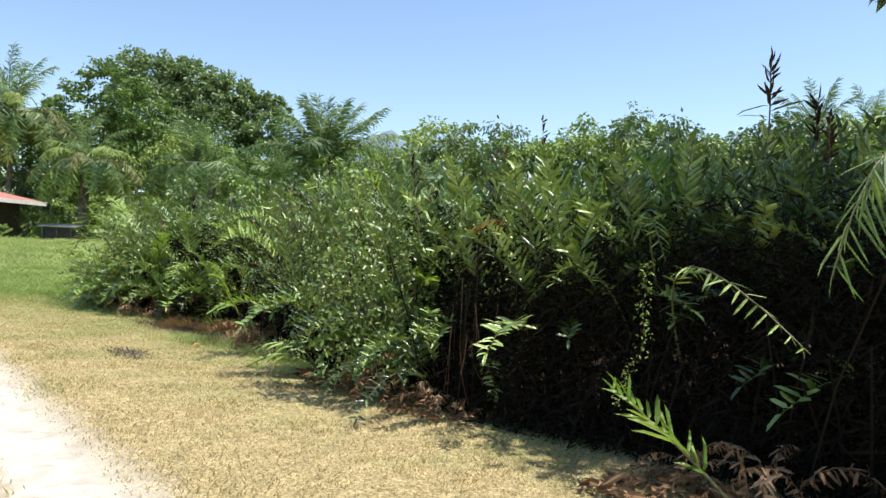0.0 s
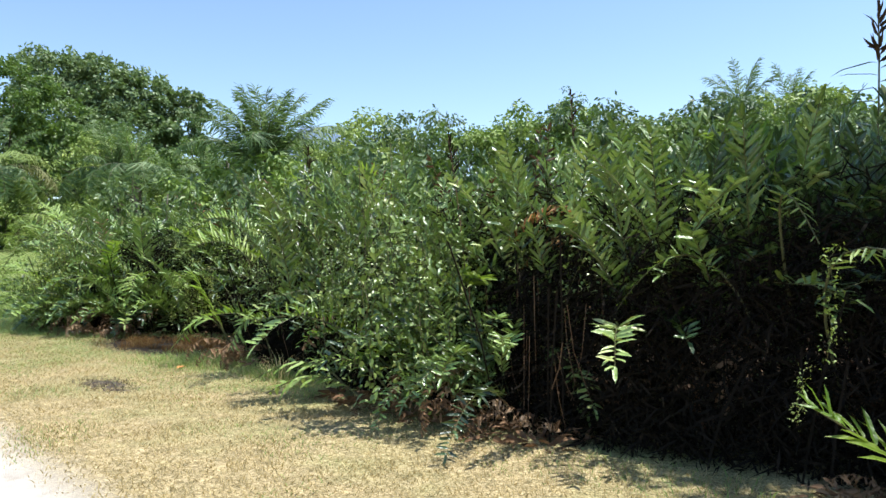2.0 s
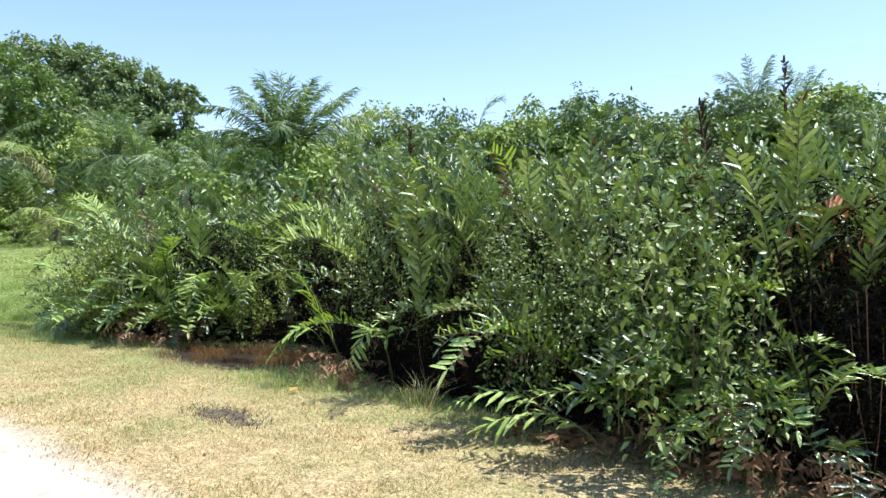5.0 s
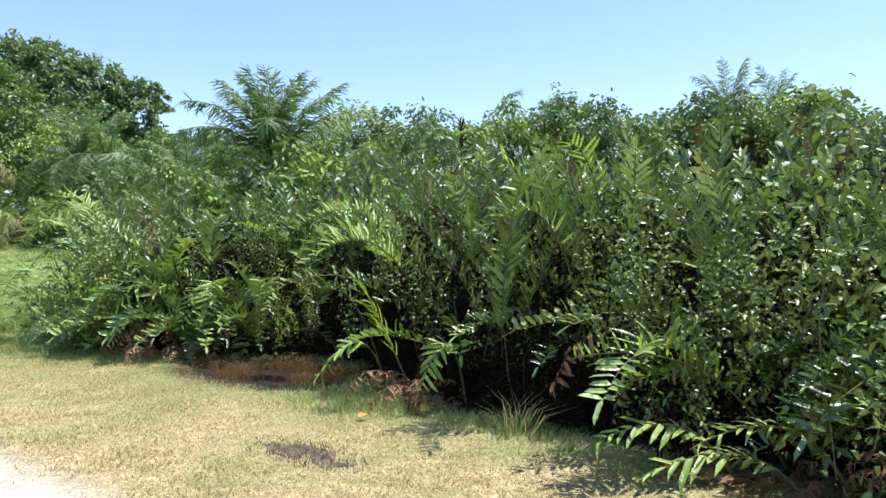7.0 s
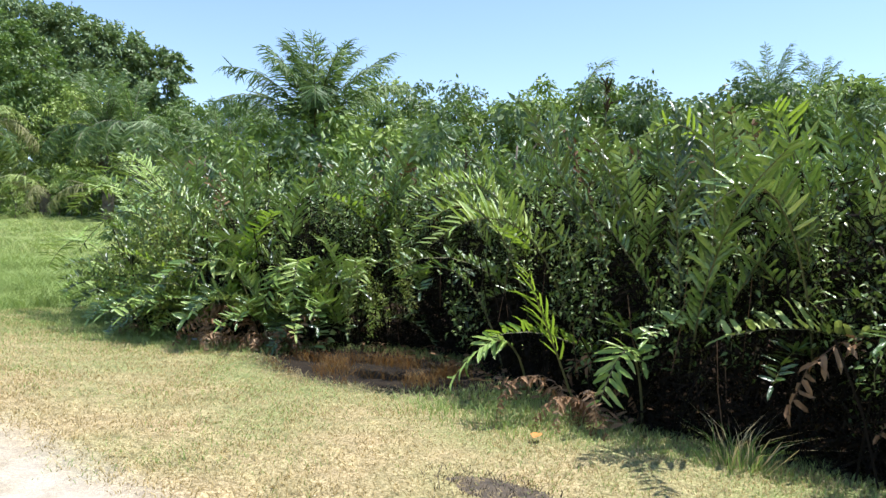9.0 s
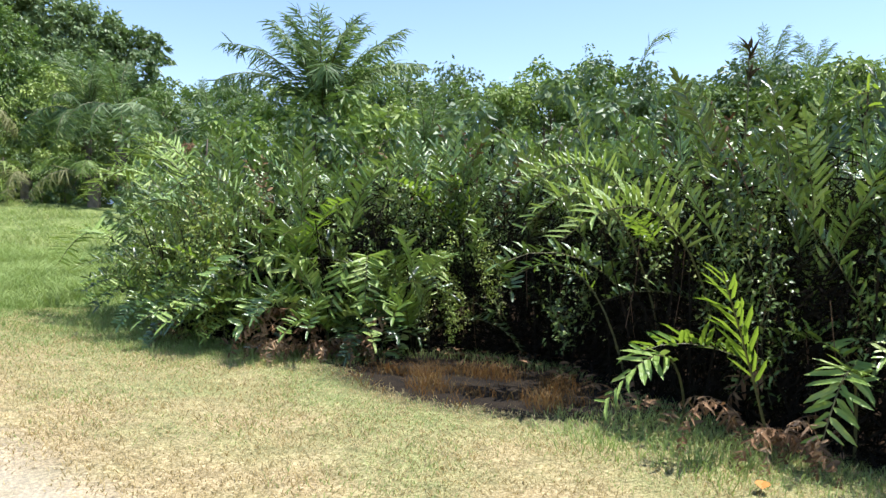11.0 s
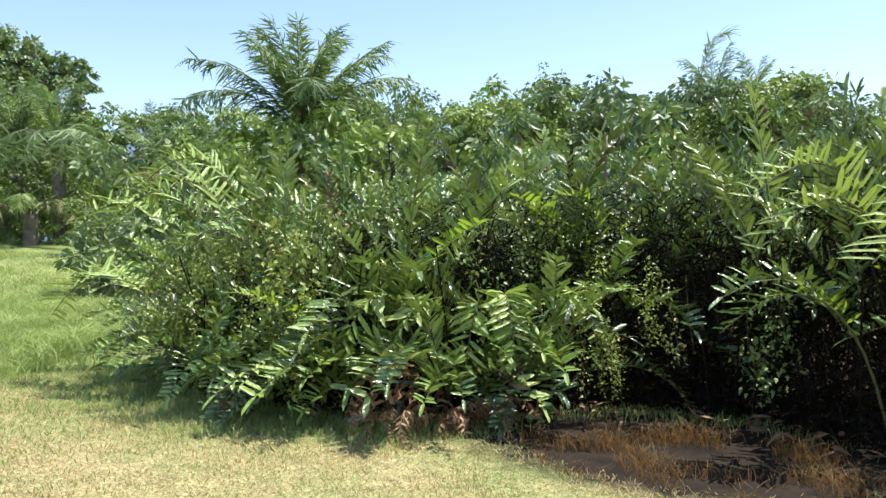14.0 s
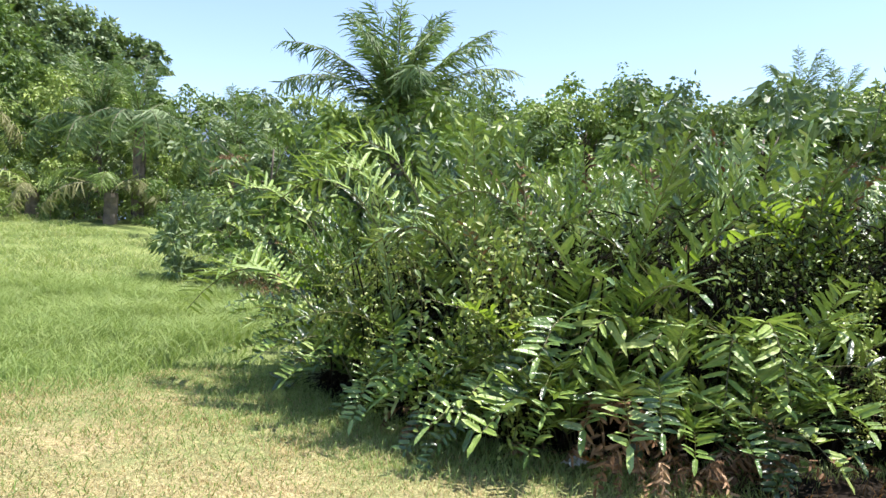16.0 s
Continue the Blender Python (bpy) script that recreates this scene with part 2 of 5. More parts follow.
GRASS_GREEN = leaf_material("green_grass", [(0.15, (0.14, 0.23, 0.06)), (0.55, (0.29, 0.38, 0.12)), (0.85, (0.43, 0.48, 0.19)), (1.0, (0.58, 0.55, 0.27))], rough=0.6, grain=1.2, through_col=(0.36, 0.46, 0.1), translucent=0.38, spec=0.25)
FIELD_GRASS = leaf_material("field_grass", [(0.15, (0.08, 0.15, 0.035)), (0.5, (0.18, 0.27, 0.07)), (0.8, (0.32, 0.39, 0.13)), (1.0, (0.46, 0.45, 0.2))], rough=0.6, grain=0.6, through_col=(0.3, 0.42, 0.07), translucent=0.35, spec=0.25)
GRASS_RED = leaf_material("russet_grass", [(0.15, (0.05, 0.025, 0.01)), (0.5, (0.11, 0.058, 0.02)), (0.8, (0.2, 0.13, 0.045)), (1.0, (0.15, 0.19, 0.05))], rough=0.7, through_col=(0.35, 0.15, 0.03), spec=0.2)


def wood_material(name, a, b, scale=14.0, rough=0.85):
    mat, nt, bsdf, out = nodes_of(name)
    f = noise_tex(nt, scale, 6.0)
    nt.links.new(ramp(nt, f, [(0.3, a), (0.7, b)]), bsdf.inputs["Base Color"])
    bsdf.inputs["Roughness"].default_value = rough
    bump(nt, bsdf, f, 0.5, 0.02)
    return mat


STALK = wood_material("fern_stalk", (0.05, 0.06, 0.02), (0.14, 0.13, 0.04), 20, 0.6)
STALK_DEAD = wood_material("dead_stalk", (0.08, 0.045, 0.02), (0.2, 0.12, 0.06), 20)
BARK = wood_material("bark", (0.07, 0.055, 0.04), (0.22, 0.18, 0.14), 3)
LITTER = wood_material("leaf_litter", (0.02, 0.012, 0.008), (0.09, 0.05, 0.025), 8)
BURNT = wood_material("burnt_grass_patch", (0.025, 0.02, 0.015), (0.12, 0.09, 0.05), 10)


def ground_material():
    """Sandy wheel track, straw-coloured mown grass, greener field and darker brown under the ferns."""
    mat, nt, bsdf, out = nodes_of("ground")
    geo = nt.nodes.new("ShaderNodeNewGeometry")
    sep = nt.nodes.new("ShaderNodeSeparateXYZ")
    nt.links.new(geo.outputs["Position"], sep.inputs[0])
    s = maths(nt, "ADD", maths(nt, "MULTIPLY", sep.outputs[0], U[0]), maths(nt, "MULTIPLY", sep.outputs[1], U[1]))
    d = maths(nt, "ADD", maths(nt, "MULTIPLY", sep.outputs[0], N[0]), maths(nt, "MULTIPLY", sep.outputs[1], N[1]))
    big, mid, fine = noise_tex(nt, 0.9, 5.0), noise_tex(nt, 5.0, 6.0), noise_tex(nt, 45.0, 6.0, rough=0.7)
    straw = ramp(nt, fine, [(0.3, (0.075, 0.06, 0.03)), (0.48, (0.31, 0.25, 0.125)), (0.68, (0.6, 0.51, 0.31))])
    green = ramp(nt, fine, [(0.3, (0.05, 0.07, 0.022)), (0.48, (0.16, 0.2, 0.07)), (0.7, (0.37, 0.39, 0.17))])
    sand = ramp(nt, mid, [(0.2, (0.3, 0.26, 0.2)), (0.5, (0.48, 0.435, 0.37)), (0.8, (0.6, 0.56, 0.5))])
    dark_brown = ramp(nt, mid, [(0.3, (0.02, 0.014, 0.008)), (0.7, (0.09, 0.055, 0.03))])
    greener = maths(nt, "ADD", maths(nt, "MULTIPLY", maths(nt, "SUBTRACT", s, 3.0), 0.04), maths(nt, "MULTIPLY", maths(nt, "SUBTRACT", big, 0.5), 2.2))
    greener = maths(nt, "ADD", greener, maths(nt, "MULTIPLY", maths(nt, "SUBTRACT", d, 3.2), 0.22))
    field = nt.nodes.new("ShaderNodeMapRange")
    field.inputs[1].default_value, field.inputs[2].default_value = 20.5, 25.0
    nt.links.new(s, field.inputs[0])
    greener = maths(nt, "ADD", greener, field.outputs[0])
    cl = nt.nodes.new("ShaderNodeClamp")
    nt.links.new(greener, cl.inputs[0])
    lush = ramp(nt, maths(nt, "ADD", maths(nt, "MULTIPLY", fine, 0.5), maths(nt, "MULTIPLY", big, 0.5)), [(0.35, (0.045, 0.08, 0.02)), (0.5, (0.13, 0.18, 0.05)), (0.66, (0.28, 0.32, 0.12))])
    green = mix_col(nt, field.outputs[0], green, lush)
    col = mix_col(nt, cl.outputs[0], straw, green)
    worn = ramp(nt, noise_tex(nt, 7.0, 9.0, rough=0.82), [(0.34, (0.55, 0.56, 0.5)), (0.5, (0.98, 0.95, 0.92)), (0.66, (1.4, 1.36, 1.32))])
    tint = nt.nodes.new("ShaderNodeMix")
    tint.data_type, tint.blend_type = "RGBA", "MULTIPLY"
    tint.inputs[0].default_value = 1.0
    nt.links.new(col, tint.inputs[6])
    nt.links.new(worn, tint.inputs[7])
    col = tint.outputs[2]
    # the wheel track, with a ragged edge
    off = maths(nt, "ABSOLUTE", maths(nt, "SUBTRACT", maths(nt, "ADD", d, maths(nt, "MULTIPLY", maths(nt, "SUBTRACT", mid, 0.5), 0.35)), 1.12), 0.0)
    tr = nt.nodes.new("ShaderNodeMapRange")
    tr.inputs[1].default_value, tr.inputs[2].default_value, tr.inputs[3].default_value, tr.inputs[4].default_value = 0.18, 0.62, 1.0, 0.0
    nt.links.new(off, tr.inputs[0])
    end = nt.nodes.new("ShaderNodeMapRange")
    end.inputs[1].default_value, end.inputs[2].default_value, end.inputs[3].default_value, end.inputs[4].default_value = 9.5, 14.0, 1.0, 0.35
    nt.links.new(s, end.inputs[0])
    col = mix_col(nt, maths(nt, "MULTIPLY", tr.outputs[0], end.outputs[0]), col, sand)
    # dark brown under the thicket, from about where its leaves reach the ground
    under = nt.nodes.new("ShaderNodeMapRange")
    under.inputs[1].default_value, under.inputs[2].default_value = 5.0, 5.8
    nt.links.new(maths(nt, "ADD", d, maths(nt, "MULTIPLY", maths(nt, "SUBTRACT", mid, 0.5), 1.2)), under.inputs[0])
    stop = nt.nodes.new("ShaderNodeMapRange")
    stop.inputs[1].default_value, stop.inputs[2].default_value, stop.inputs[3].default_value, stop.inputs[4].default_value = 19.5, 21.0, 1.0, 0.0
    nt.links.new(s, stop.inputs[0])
    col = mix_col(nt, maths(nt, "MULTIPLY", under.outputs[0], stop.outputs[0]), col, dark_brown)
    # dark wet mud in the thicket's bay, blackened further for the ferns' shade
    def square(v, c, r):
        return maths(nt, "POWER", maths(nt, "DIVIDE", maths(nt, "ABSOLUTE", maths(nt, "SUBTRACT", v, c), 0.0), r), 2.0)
    mud_shade = nt.nodes.new("ShaderNodeMapRange")
    mud_shade.inputs[1].default_value, mud_shade.inputs[2].default_value, mud_shade.inputs[3].default_value, mud_shade.inputs[4].default_value = 0.7, 1.3, 1.0, 0.0
    nt.links.new(maths(nt, "ADD", maths(nt, "ADD", square(s, 13.9, 2.1), square(d, 5.9, 1.5)), maths(nt, "SUBTRACT", mid, 0.5)), mud_shade.inputs[0])
    col = mix_col(nt, mud_shade.outputs[0], col, ramp(nt, mid, [(0.3, (0.01, 0.008, 0.006)), (0.7, (0.03, 0.022, 0.013))]))
    nt.links.new(col, bsdf.inputs["Base Color"])
    bsdf.inputs["Roughness"].default_value = 0.95
    bsdf.inputs["Specular IOR Level"].default_value = 0.15
    bump(nt, bsdf, fine, 0.6, 0.03)
    return mat


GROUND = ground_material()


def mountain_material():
    mat, nt, bsdf, out = nodes_of("haze_blue_hills")
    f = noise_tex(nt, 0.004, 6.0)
    # aerial haze is put into the hills' blue-grey colour
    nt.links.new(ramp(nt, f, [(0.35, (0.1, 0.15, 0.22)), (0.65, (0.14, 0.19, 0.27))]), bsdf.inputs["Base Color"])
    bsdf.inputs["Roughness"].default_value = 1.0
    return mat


HILLS = mountain_material()


def plain(name, a, b, rough, scale=6.0, metal=0.0):
    mat, nt, bsdf, out = nodes_of(name)
    nt.links.new(ramp(nt, noise_tex(nt, scale, 5.0), [(0.3, a), (0.7, b)]), bsdf.inputs["Base Color"])
    bsdf.inputs["Roughness"].default_value, bsdf.inputs["Metallic"].default_value = rough, metal
    return mat


ROOF_RED = plain("red_roofing", (0.3, 0.1, 0.08), (0.44, 0.2, 0.17), 0.6)
WHITE_PAINT = plain("white_paint", (0.6, 0.58, 0.53), (0.8, 0.78, 0.74), 0.6)
DARK_WALL = plain("dark_boards_and_porch", (0.03, 0.025, 0.02), (0.09, 0.075, 0.06), 0.85)
ZINC = plain("weathered_zinc", (0.32, 0.31, 0.3), (0.6, 0.58, 0.55), 0.5, metal=0.4)

ORANGE = plain("orange_plastic", (0.5, 0.16, 0.03), (0.6, 0.25, 0.06), 0.5)

# ---- ground: one sheet out to the horizon ----
def axis(lo, hi, fine, reach):
    mid = np.arange(lo, hi + fine, fine)
    out = np.geomspace(fine * 1.5, reach, 26)
    return np.concatenate([lo - out[::-1], mid, hi + out])


gx, gy = axis(-16, 10, 0.22, 3500), axis(-4, 27, 0.22, 3500)
GX, GY = np.meshgrid(gx, gy)
GZ = height(GX, GY)
gs, gd = sd(GX, GY)
rough_patch = np.vectorize(lambda a, b: noise.noise((a * 1.7, b * 1.7, 0.0)) + 0.5 * noise.noise((a * 5.1, b * 5.1, 3.0)))
GZ += 0.018 * rough_patch(np.clip(GX, -60, 60), np.clip(GY, -60, 60))
nx, ny = len(gx), len(gy)
gf = [(j * nx + i, j * nx + i + 1, (j + 1) * nx + i + 1, (j + 1) * nx + i) for j in range(ny - 1) for i in range(nx - 1)]
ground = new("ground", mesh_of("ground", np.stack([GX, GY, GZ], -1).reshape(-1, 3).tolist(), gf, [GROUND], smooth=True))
tagged(ground, "flat verge of straw-coloured mown grass with a pale sandy wheel track", "ground", kind="structure")

# ---- distant hills ----
hb = Build()
hv, hf = [], []
ridge = ((-2200, 60), (-1500, 160), (-1050, 230), (-760, 300), (-520, 400), (-330, 470), (-255, 520), (-190, 480), (-60, 497), (30, 470), (110, 400), (260, 310), (520, 240), (900, 190), (1500, 150), (2600, 80))
for x, z in ((float(a), float(np.interp(a, [p[0] for p in ridge], [p[1] for p in ridge]))) for a in np.linspace(-2200, 2600, 121)):
    z += 14 * noise.noise((x * 0.011, 0, 5)) + 6 * noise.noise((x * 0.04, 0, 9))
    hv += [(x, 3000 - z * 1.1, -5), (x, 3000 + 20 * noise.noise((x * 0.02, 1, 1)) - 0.35 * z, 0.62 * z), (x, 3000, z), (x, 3000 + z * 1.1, -5)]
for i in range(120):
    for k in range(3):
        hf.append((i * 4 + k, (i + 1) * 4 + k, (i + 1) * 4 + k + 1, i * 4 + k + 1))
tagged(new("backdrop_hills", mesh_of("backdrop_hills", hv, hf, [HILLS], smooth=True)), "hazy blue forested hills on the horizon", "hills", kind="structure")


# ---- ferns ----
def axis_curve(length, e0, e1, k=9, power=1.3):
    """A stalk in the xz plane that starts at elevation e0 and bends to e1 (degrees)."""
    t = np.linspace(0, 1, k)
    e = np.radians(e0 + (e1 - e0) * t ** power)
    dx, dz = np.cos(e), np.sin(e)
    x = np.concatenate([[0], np.cumsum((dx[1:] + dx[:-1]) / 2)]) * length / (k - 1)
    z = np.concatenate([[0], np.cumsum((dz[1:] + dz[:-1]) / 2)]) * length / (k - 1)
    return np.stack([x, np.zeros(k), z], 1)


def frond_mesh(name, length, e0, e1, pairs, leaf, width, mats, start=0.32, droop=0.25, forward=55, lift=10, jitter=0.08, radius=0.009, keep=1.0, power=1.3, far=False, tilt=0.38):
    b = Build()
    c = axis_curve(length, e0, e1, power=power)
    c[:, 1] += 0.05 * length * rng.uniform(-1, 1) * np.linspace(0, 1, len(c)) ** 2
    b.tube(c, np.linspace(radius, radius * 0.3, len(c)), 3, 1, cap=False)
    t = np.linspace(start, 1.0, pairs)
    tt = np.linspace(0, 1, len(c))
    P, D, NN, L = [], [], [], []
    tan = unit(np.gradient(c, axis=0))
    for side in (-1, 1):
        off = 0.4 * (t[1] - t[0]) * (side > 0)
        q = np.clip(t - off, 0, 1)
        p = np.stack([np.interp(q, tt, c[:, k]) for k in range(3)], 1)
        tg = unit(np.stack([np.interp(q, tt, tan[:, k]) for k in range(3)], 1))
        lat = np.tile([0.0, side, 0.0], (pairs, 1))
        nrm = unit(np.cross(tg, lat) * side)
        fw = np.radians(forward + 25 * (q - 0.5))[:, None] * 1.0
        li = np.radians(lift + rng.normal(0, 9, pairs))[:, None]
        dirs = np.cos(li) * (np.sin(fw + 0 * li) * lat * 1.0 + np.cos(fw) * tg) + np.sin(li) * nrm
        dirs = unit(dirs + rng.normal(0, jitter, (pairs, 3)))
        nn = unit(nrm + rng.normal(0, tilt, (pairs, 3)))
        x = (q - start) / (1 - start)
        prof = np.clip(0.72 + 1.0 * x - 1.25 * x * x, 0.3, 1.0)
        keepers = rng.random(pairs) < keep
        P.append(p[keepers]), D.append(dirs[keepers]), NN.append(nn[keepers]), L.append((leaf * prof * rng.uniform(0.68, 1.15, pairs))[keepers])
    P, D, NN, L = np.concatenate(P), np.concatenate(D), np.concatenate(NN), np.concatenate(L)
    # the end leaflet
    P, D, NN, L = np.vstack([P, c[-1:]]), np.vstack([D, tan[-1:]]), np.vstack([NN, [[-tan[-1][2], 0, tan[-1][0]]]]), np.append(L, leaf * 0.6)
    if far:
        b.straps(P, D, NN, L, width * 1.05, 0)
        return b.mesh(name, mats)
    b.leaves(P, D, NN, L, width * (0.75 + 0.25 * L / leaf), 0.3, droop, 0, shape=(0.2, 0.92, 0.78, 0.8))
    return b.mesh(name, mats)


# length, first and last elevation, pairs, leaflet length and width, lift, forward lean of the leaflets
SHAPES = ((2.4, 87, 62, 28, 0.23, 0.037, 26, 34), (2.4, 86, 40, 29, 0.21, 0.036, 30, 40), (2.4, 88, 72, 29, 0.22, 0.036, 32, 30), (2.3, 84, 25, 27, 0.22, 0.038, 34, 42), (2.2, 84, 50, 28, 0.2, 0.035, 40, 36),
          (2.3, 78, -20, 29, 0.22, 0.038, 30, 50), (2.1, 74, -30, 28, 0.23, 0.038, 38, 52), (2.2, 68, -45, 28, 0.21, 0.037, 24, 52), (1.9, 64, -20, 25, 0.23, 0.039, 42, 50), (2.0, 72, -60, 28, 0.2, 0.036, 18, 52), (1.8, 55, -35, 23, 0.24, 0.042, 32, 50))
FRONDS = [frond_mesh("frond", L, e0, e1, n, leaf, w, (FERN, STALK), lift=li, forward=fo, jitter=0.17, keep=0.88, tilt=0.45) for L, e0, e1, n, leaf, w, li, fo in SHAPES]
FAR_FRONDS = [frond_mesh("frond", L, e0, e1, n - 3, leaf * 1.1, w * 1.1, (FERN, STALK), lift=li, forward=fo, jitter=0.18, keep=0.9, far=True, tilt=0.45) for L, e0, e1, n, leaf, w, li, fo in SHAPES]
ERECT, ARCHED, FAR_ERECT, FAR_ARCHED = FRONDS[:5], FRONDS[5:], FAR_FRONDS[:5], FAR_FRONDS[5:]
# fronds of the sunny front: long broad leaflets standing up in a row on arching stalks
BROAD = [frond_mesh("frond", L, e0, e1, n, leaf, w, (m, STALK), lift=li, forward=fo, jitter=0.12, keep=0.93, tilt=0.34, start=0.26)
         for L, e0, e1, n, leaf, w, li, fo, m in ((2.3, 80, -12, 27, 0.29, 0.05, 36, 48, FERN), (2.1, 74, -32, 25, 0.3, 0.052, 42, 52, FERN_PALE_SHEEN), (2.2, 70, -48, 26, 0.28, 0.049, 30, 54, FERN),
                                                  (1.9, 62, -25, 23, 0.3, 0.054, 44, 52, FERN_PALE_SHEEN), (2.3, 84, 20, 26, 0.27, 0.047, 38, 44, FERN), (1.8, 56, -40, 22, 0.3, 0.054, 34, 50, FERN))]
HIGH = [FRONDS[3], FRONDS[5], FRONDS[6]]
FRESH = [frond_mesh("fresh_frond", L, e0, e1, n + 8, 0.27, 0.046, (FERN_FRESH, STALK), lift=28, jitter=0.14, tilt=0.4) for L, e0, e1, n in ((2.3, 82, 20, 16), (2.1, 74, -5, 15), (1.6, 58, -20, 13))]
DEAD = [frond_mesh("dead_frond", L, e0, e1, n + 9, 0.2, 0.042, (FERN_DEAD, STALK_DEAD), droop=0.5, lift=-25, jitter=0.6, keep=0.85, start=0.2)
        for L, e0, e1, n in ((1.5, 85, -88, 12), (1.7, 80, -88, 13), (1.2, 80, -89, 11), (1.9, 86, -80, 14))]
RUSTY = [frond_mesh("rusty_frond", L, e0, e1, n, 0.14, 0.032, (FERN_BROWN, STALK_DEAD), droop=0.4, lift=20, jitter=0.25, keep=0.85, start=0.55)
         for L, e0, e1, n in ((2.4, 88, 70, 15), (2.3, 86, 45, 14))]
SPIKES = [frond_mesh("fertile_frond", L, 89, 82, n, 0.13, 0.026, (FERTILE, STALK_DEAD), start=0.86, forward=16, lift=10, droop=-0.25, radius=0.011, jitter=0.22, keep=0.85) for L, n in ((2.9, 12), (3.1, 11), (2.7, 13))]


OUT = math.degrees(math.atan2(-N[1], -N[0]))     # the way out of the thicket, towards the track


def fern(s, d, scale, count, fresh=0.045, dead=0.15, spike=0.0, outward=0.0, arched=0.4, rnd=random, far=False, label="tall leathery green mangrove fern among its tangled neighbours", withered=None, high=False, broad=0.0, rusty=0.0):
    """One mangrove fern: a rosette of fronds from a single root, many of them leaning out to the light."""
    r = rnd
    x, y = xy(s, d)
    base = thing("mangrove_fern", label, "fern", "mangrove ferns of the thicket", pose(x, y, float(height(x, y)) - 0.03))
    az0 = r.uniform(0, 360)
    for i in range(count):
        roll = r.random()
        if roll < dead:
            me, nm, lb, k = r.choice(withered or DEAD), "dead_frond", "withered brown frond", r.uniform(0.7, 1.1)
        elif roll < dead + fresh:
            me, nm, lb, k = r.choice(FRESH), "frond", "fresh bright green frond", r.uniform(0.8, 1.05)
        elif roll > 1 - rusty:
            me, nm, lb, k = r.choice(RUSTY), "frond", "rusty brown ageing frond", r.uniform(0.85, 1.08)
        elif roll < dead + fresh + spike:
            me, nm, lb, k = r.choice(SPIKES), "fertile_frond", "dark brown spore-bearing frond tip", r.uniform(0.52, 0.66)
        else:
            me, nm, lb, k = r.choice(BROAD if r.random() < broad else (FAR_ARCHED if far else HIGH if high else ARCHED) if r.random() < arched else (FAR_ERECT if far else ERECT)), "frond", "", r.uniform(0.76, 1.06)
        k = min(k * scale, 1.18 + 0.16 * float(np.clip((s - 6) / 4, 0, 1)))
        turn = OUT - 62 * float(np.clip((s - 19.0) / 1.8, 0, 1)) + r.gauss(0, 42) if r.random() < outward else az0 + i * 137.5 + r.uniform(-20, 20)
        part(nm, me, base, lb, pose(r.uniform(-0.12, 0.12), r.uniform(-0.12, 0.12), 0, r.uniform(-9, 9), r.uniform(-6, 14), turn) @ Matrix.Diagonal((k, k, k, 1)))
    return base


frng = random.Random(5)


def crown_height(s, d):
    """How tall the thicket stands along its length."""
    return float(np.interp(s, (-3, 1, 3.5, 5.5, 7, 9, 12, 16, 19, 20.4, 21.2), (1.22, 1.22, 1.16, 1.12, 1.12, 1.18, 1.26, 1.22, 1.12, 1.0, 0.85)))


# where the foot of the thicket is open and only the canopy hangs over
HOLLOW_S, HOLLOW = (-3, 1, 2.4, 3.4, 5.5, 6.2, 8.2, 8.8, 10.6, 11.2, 12.0, 12.6, 14.6, 15.4, 18.0, 18.6, 20.6, 21), (1.0, 1.0, 1.0, 1.0, 1.0, 0.15, 0.15, 1.0, 1.0, 0.4, 0.5, 1.0, 1.0, 0.4, 0.4, 1.0, 1.0, 0.6)
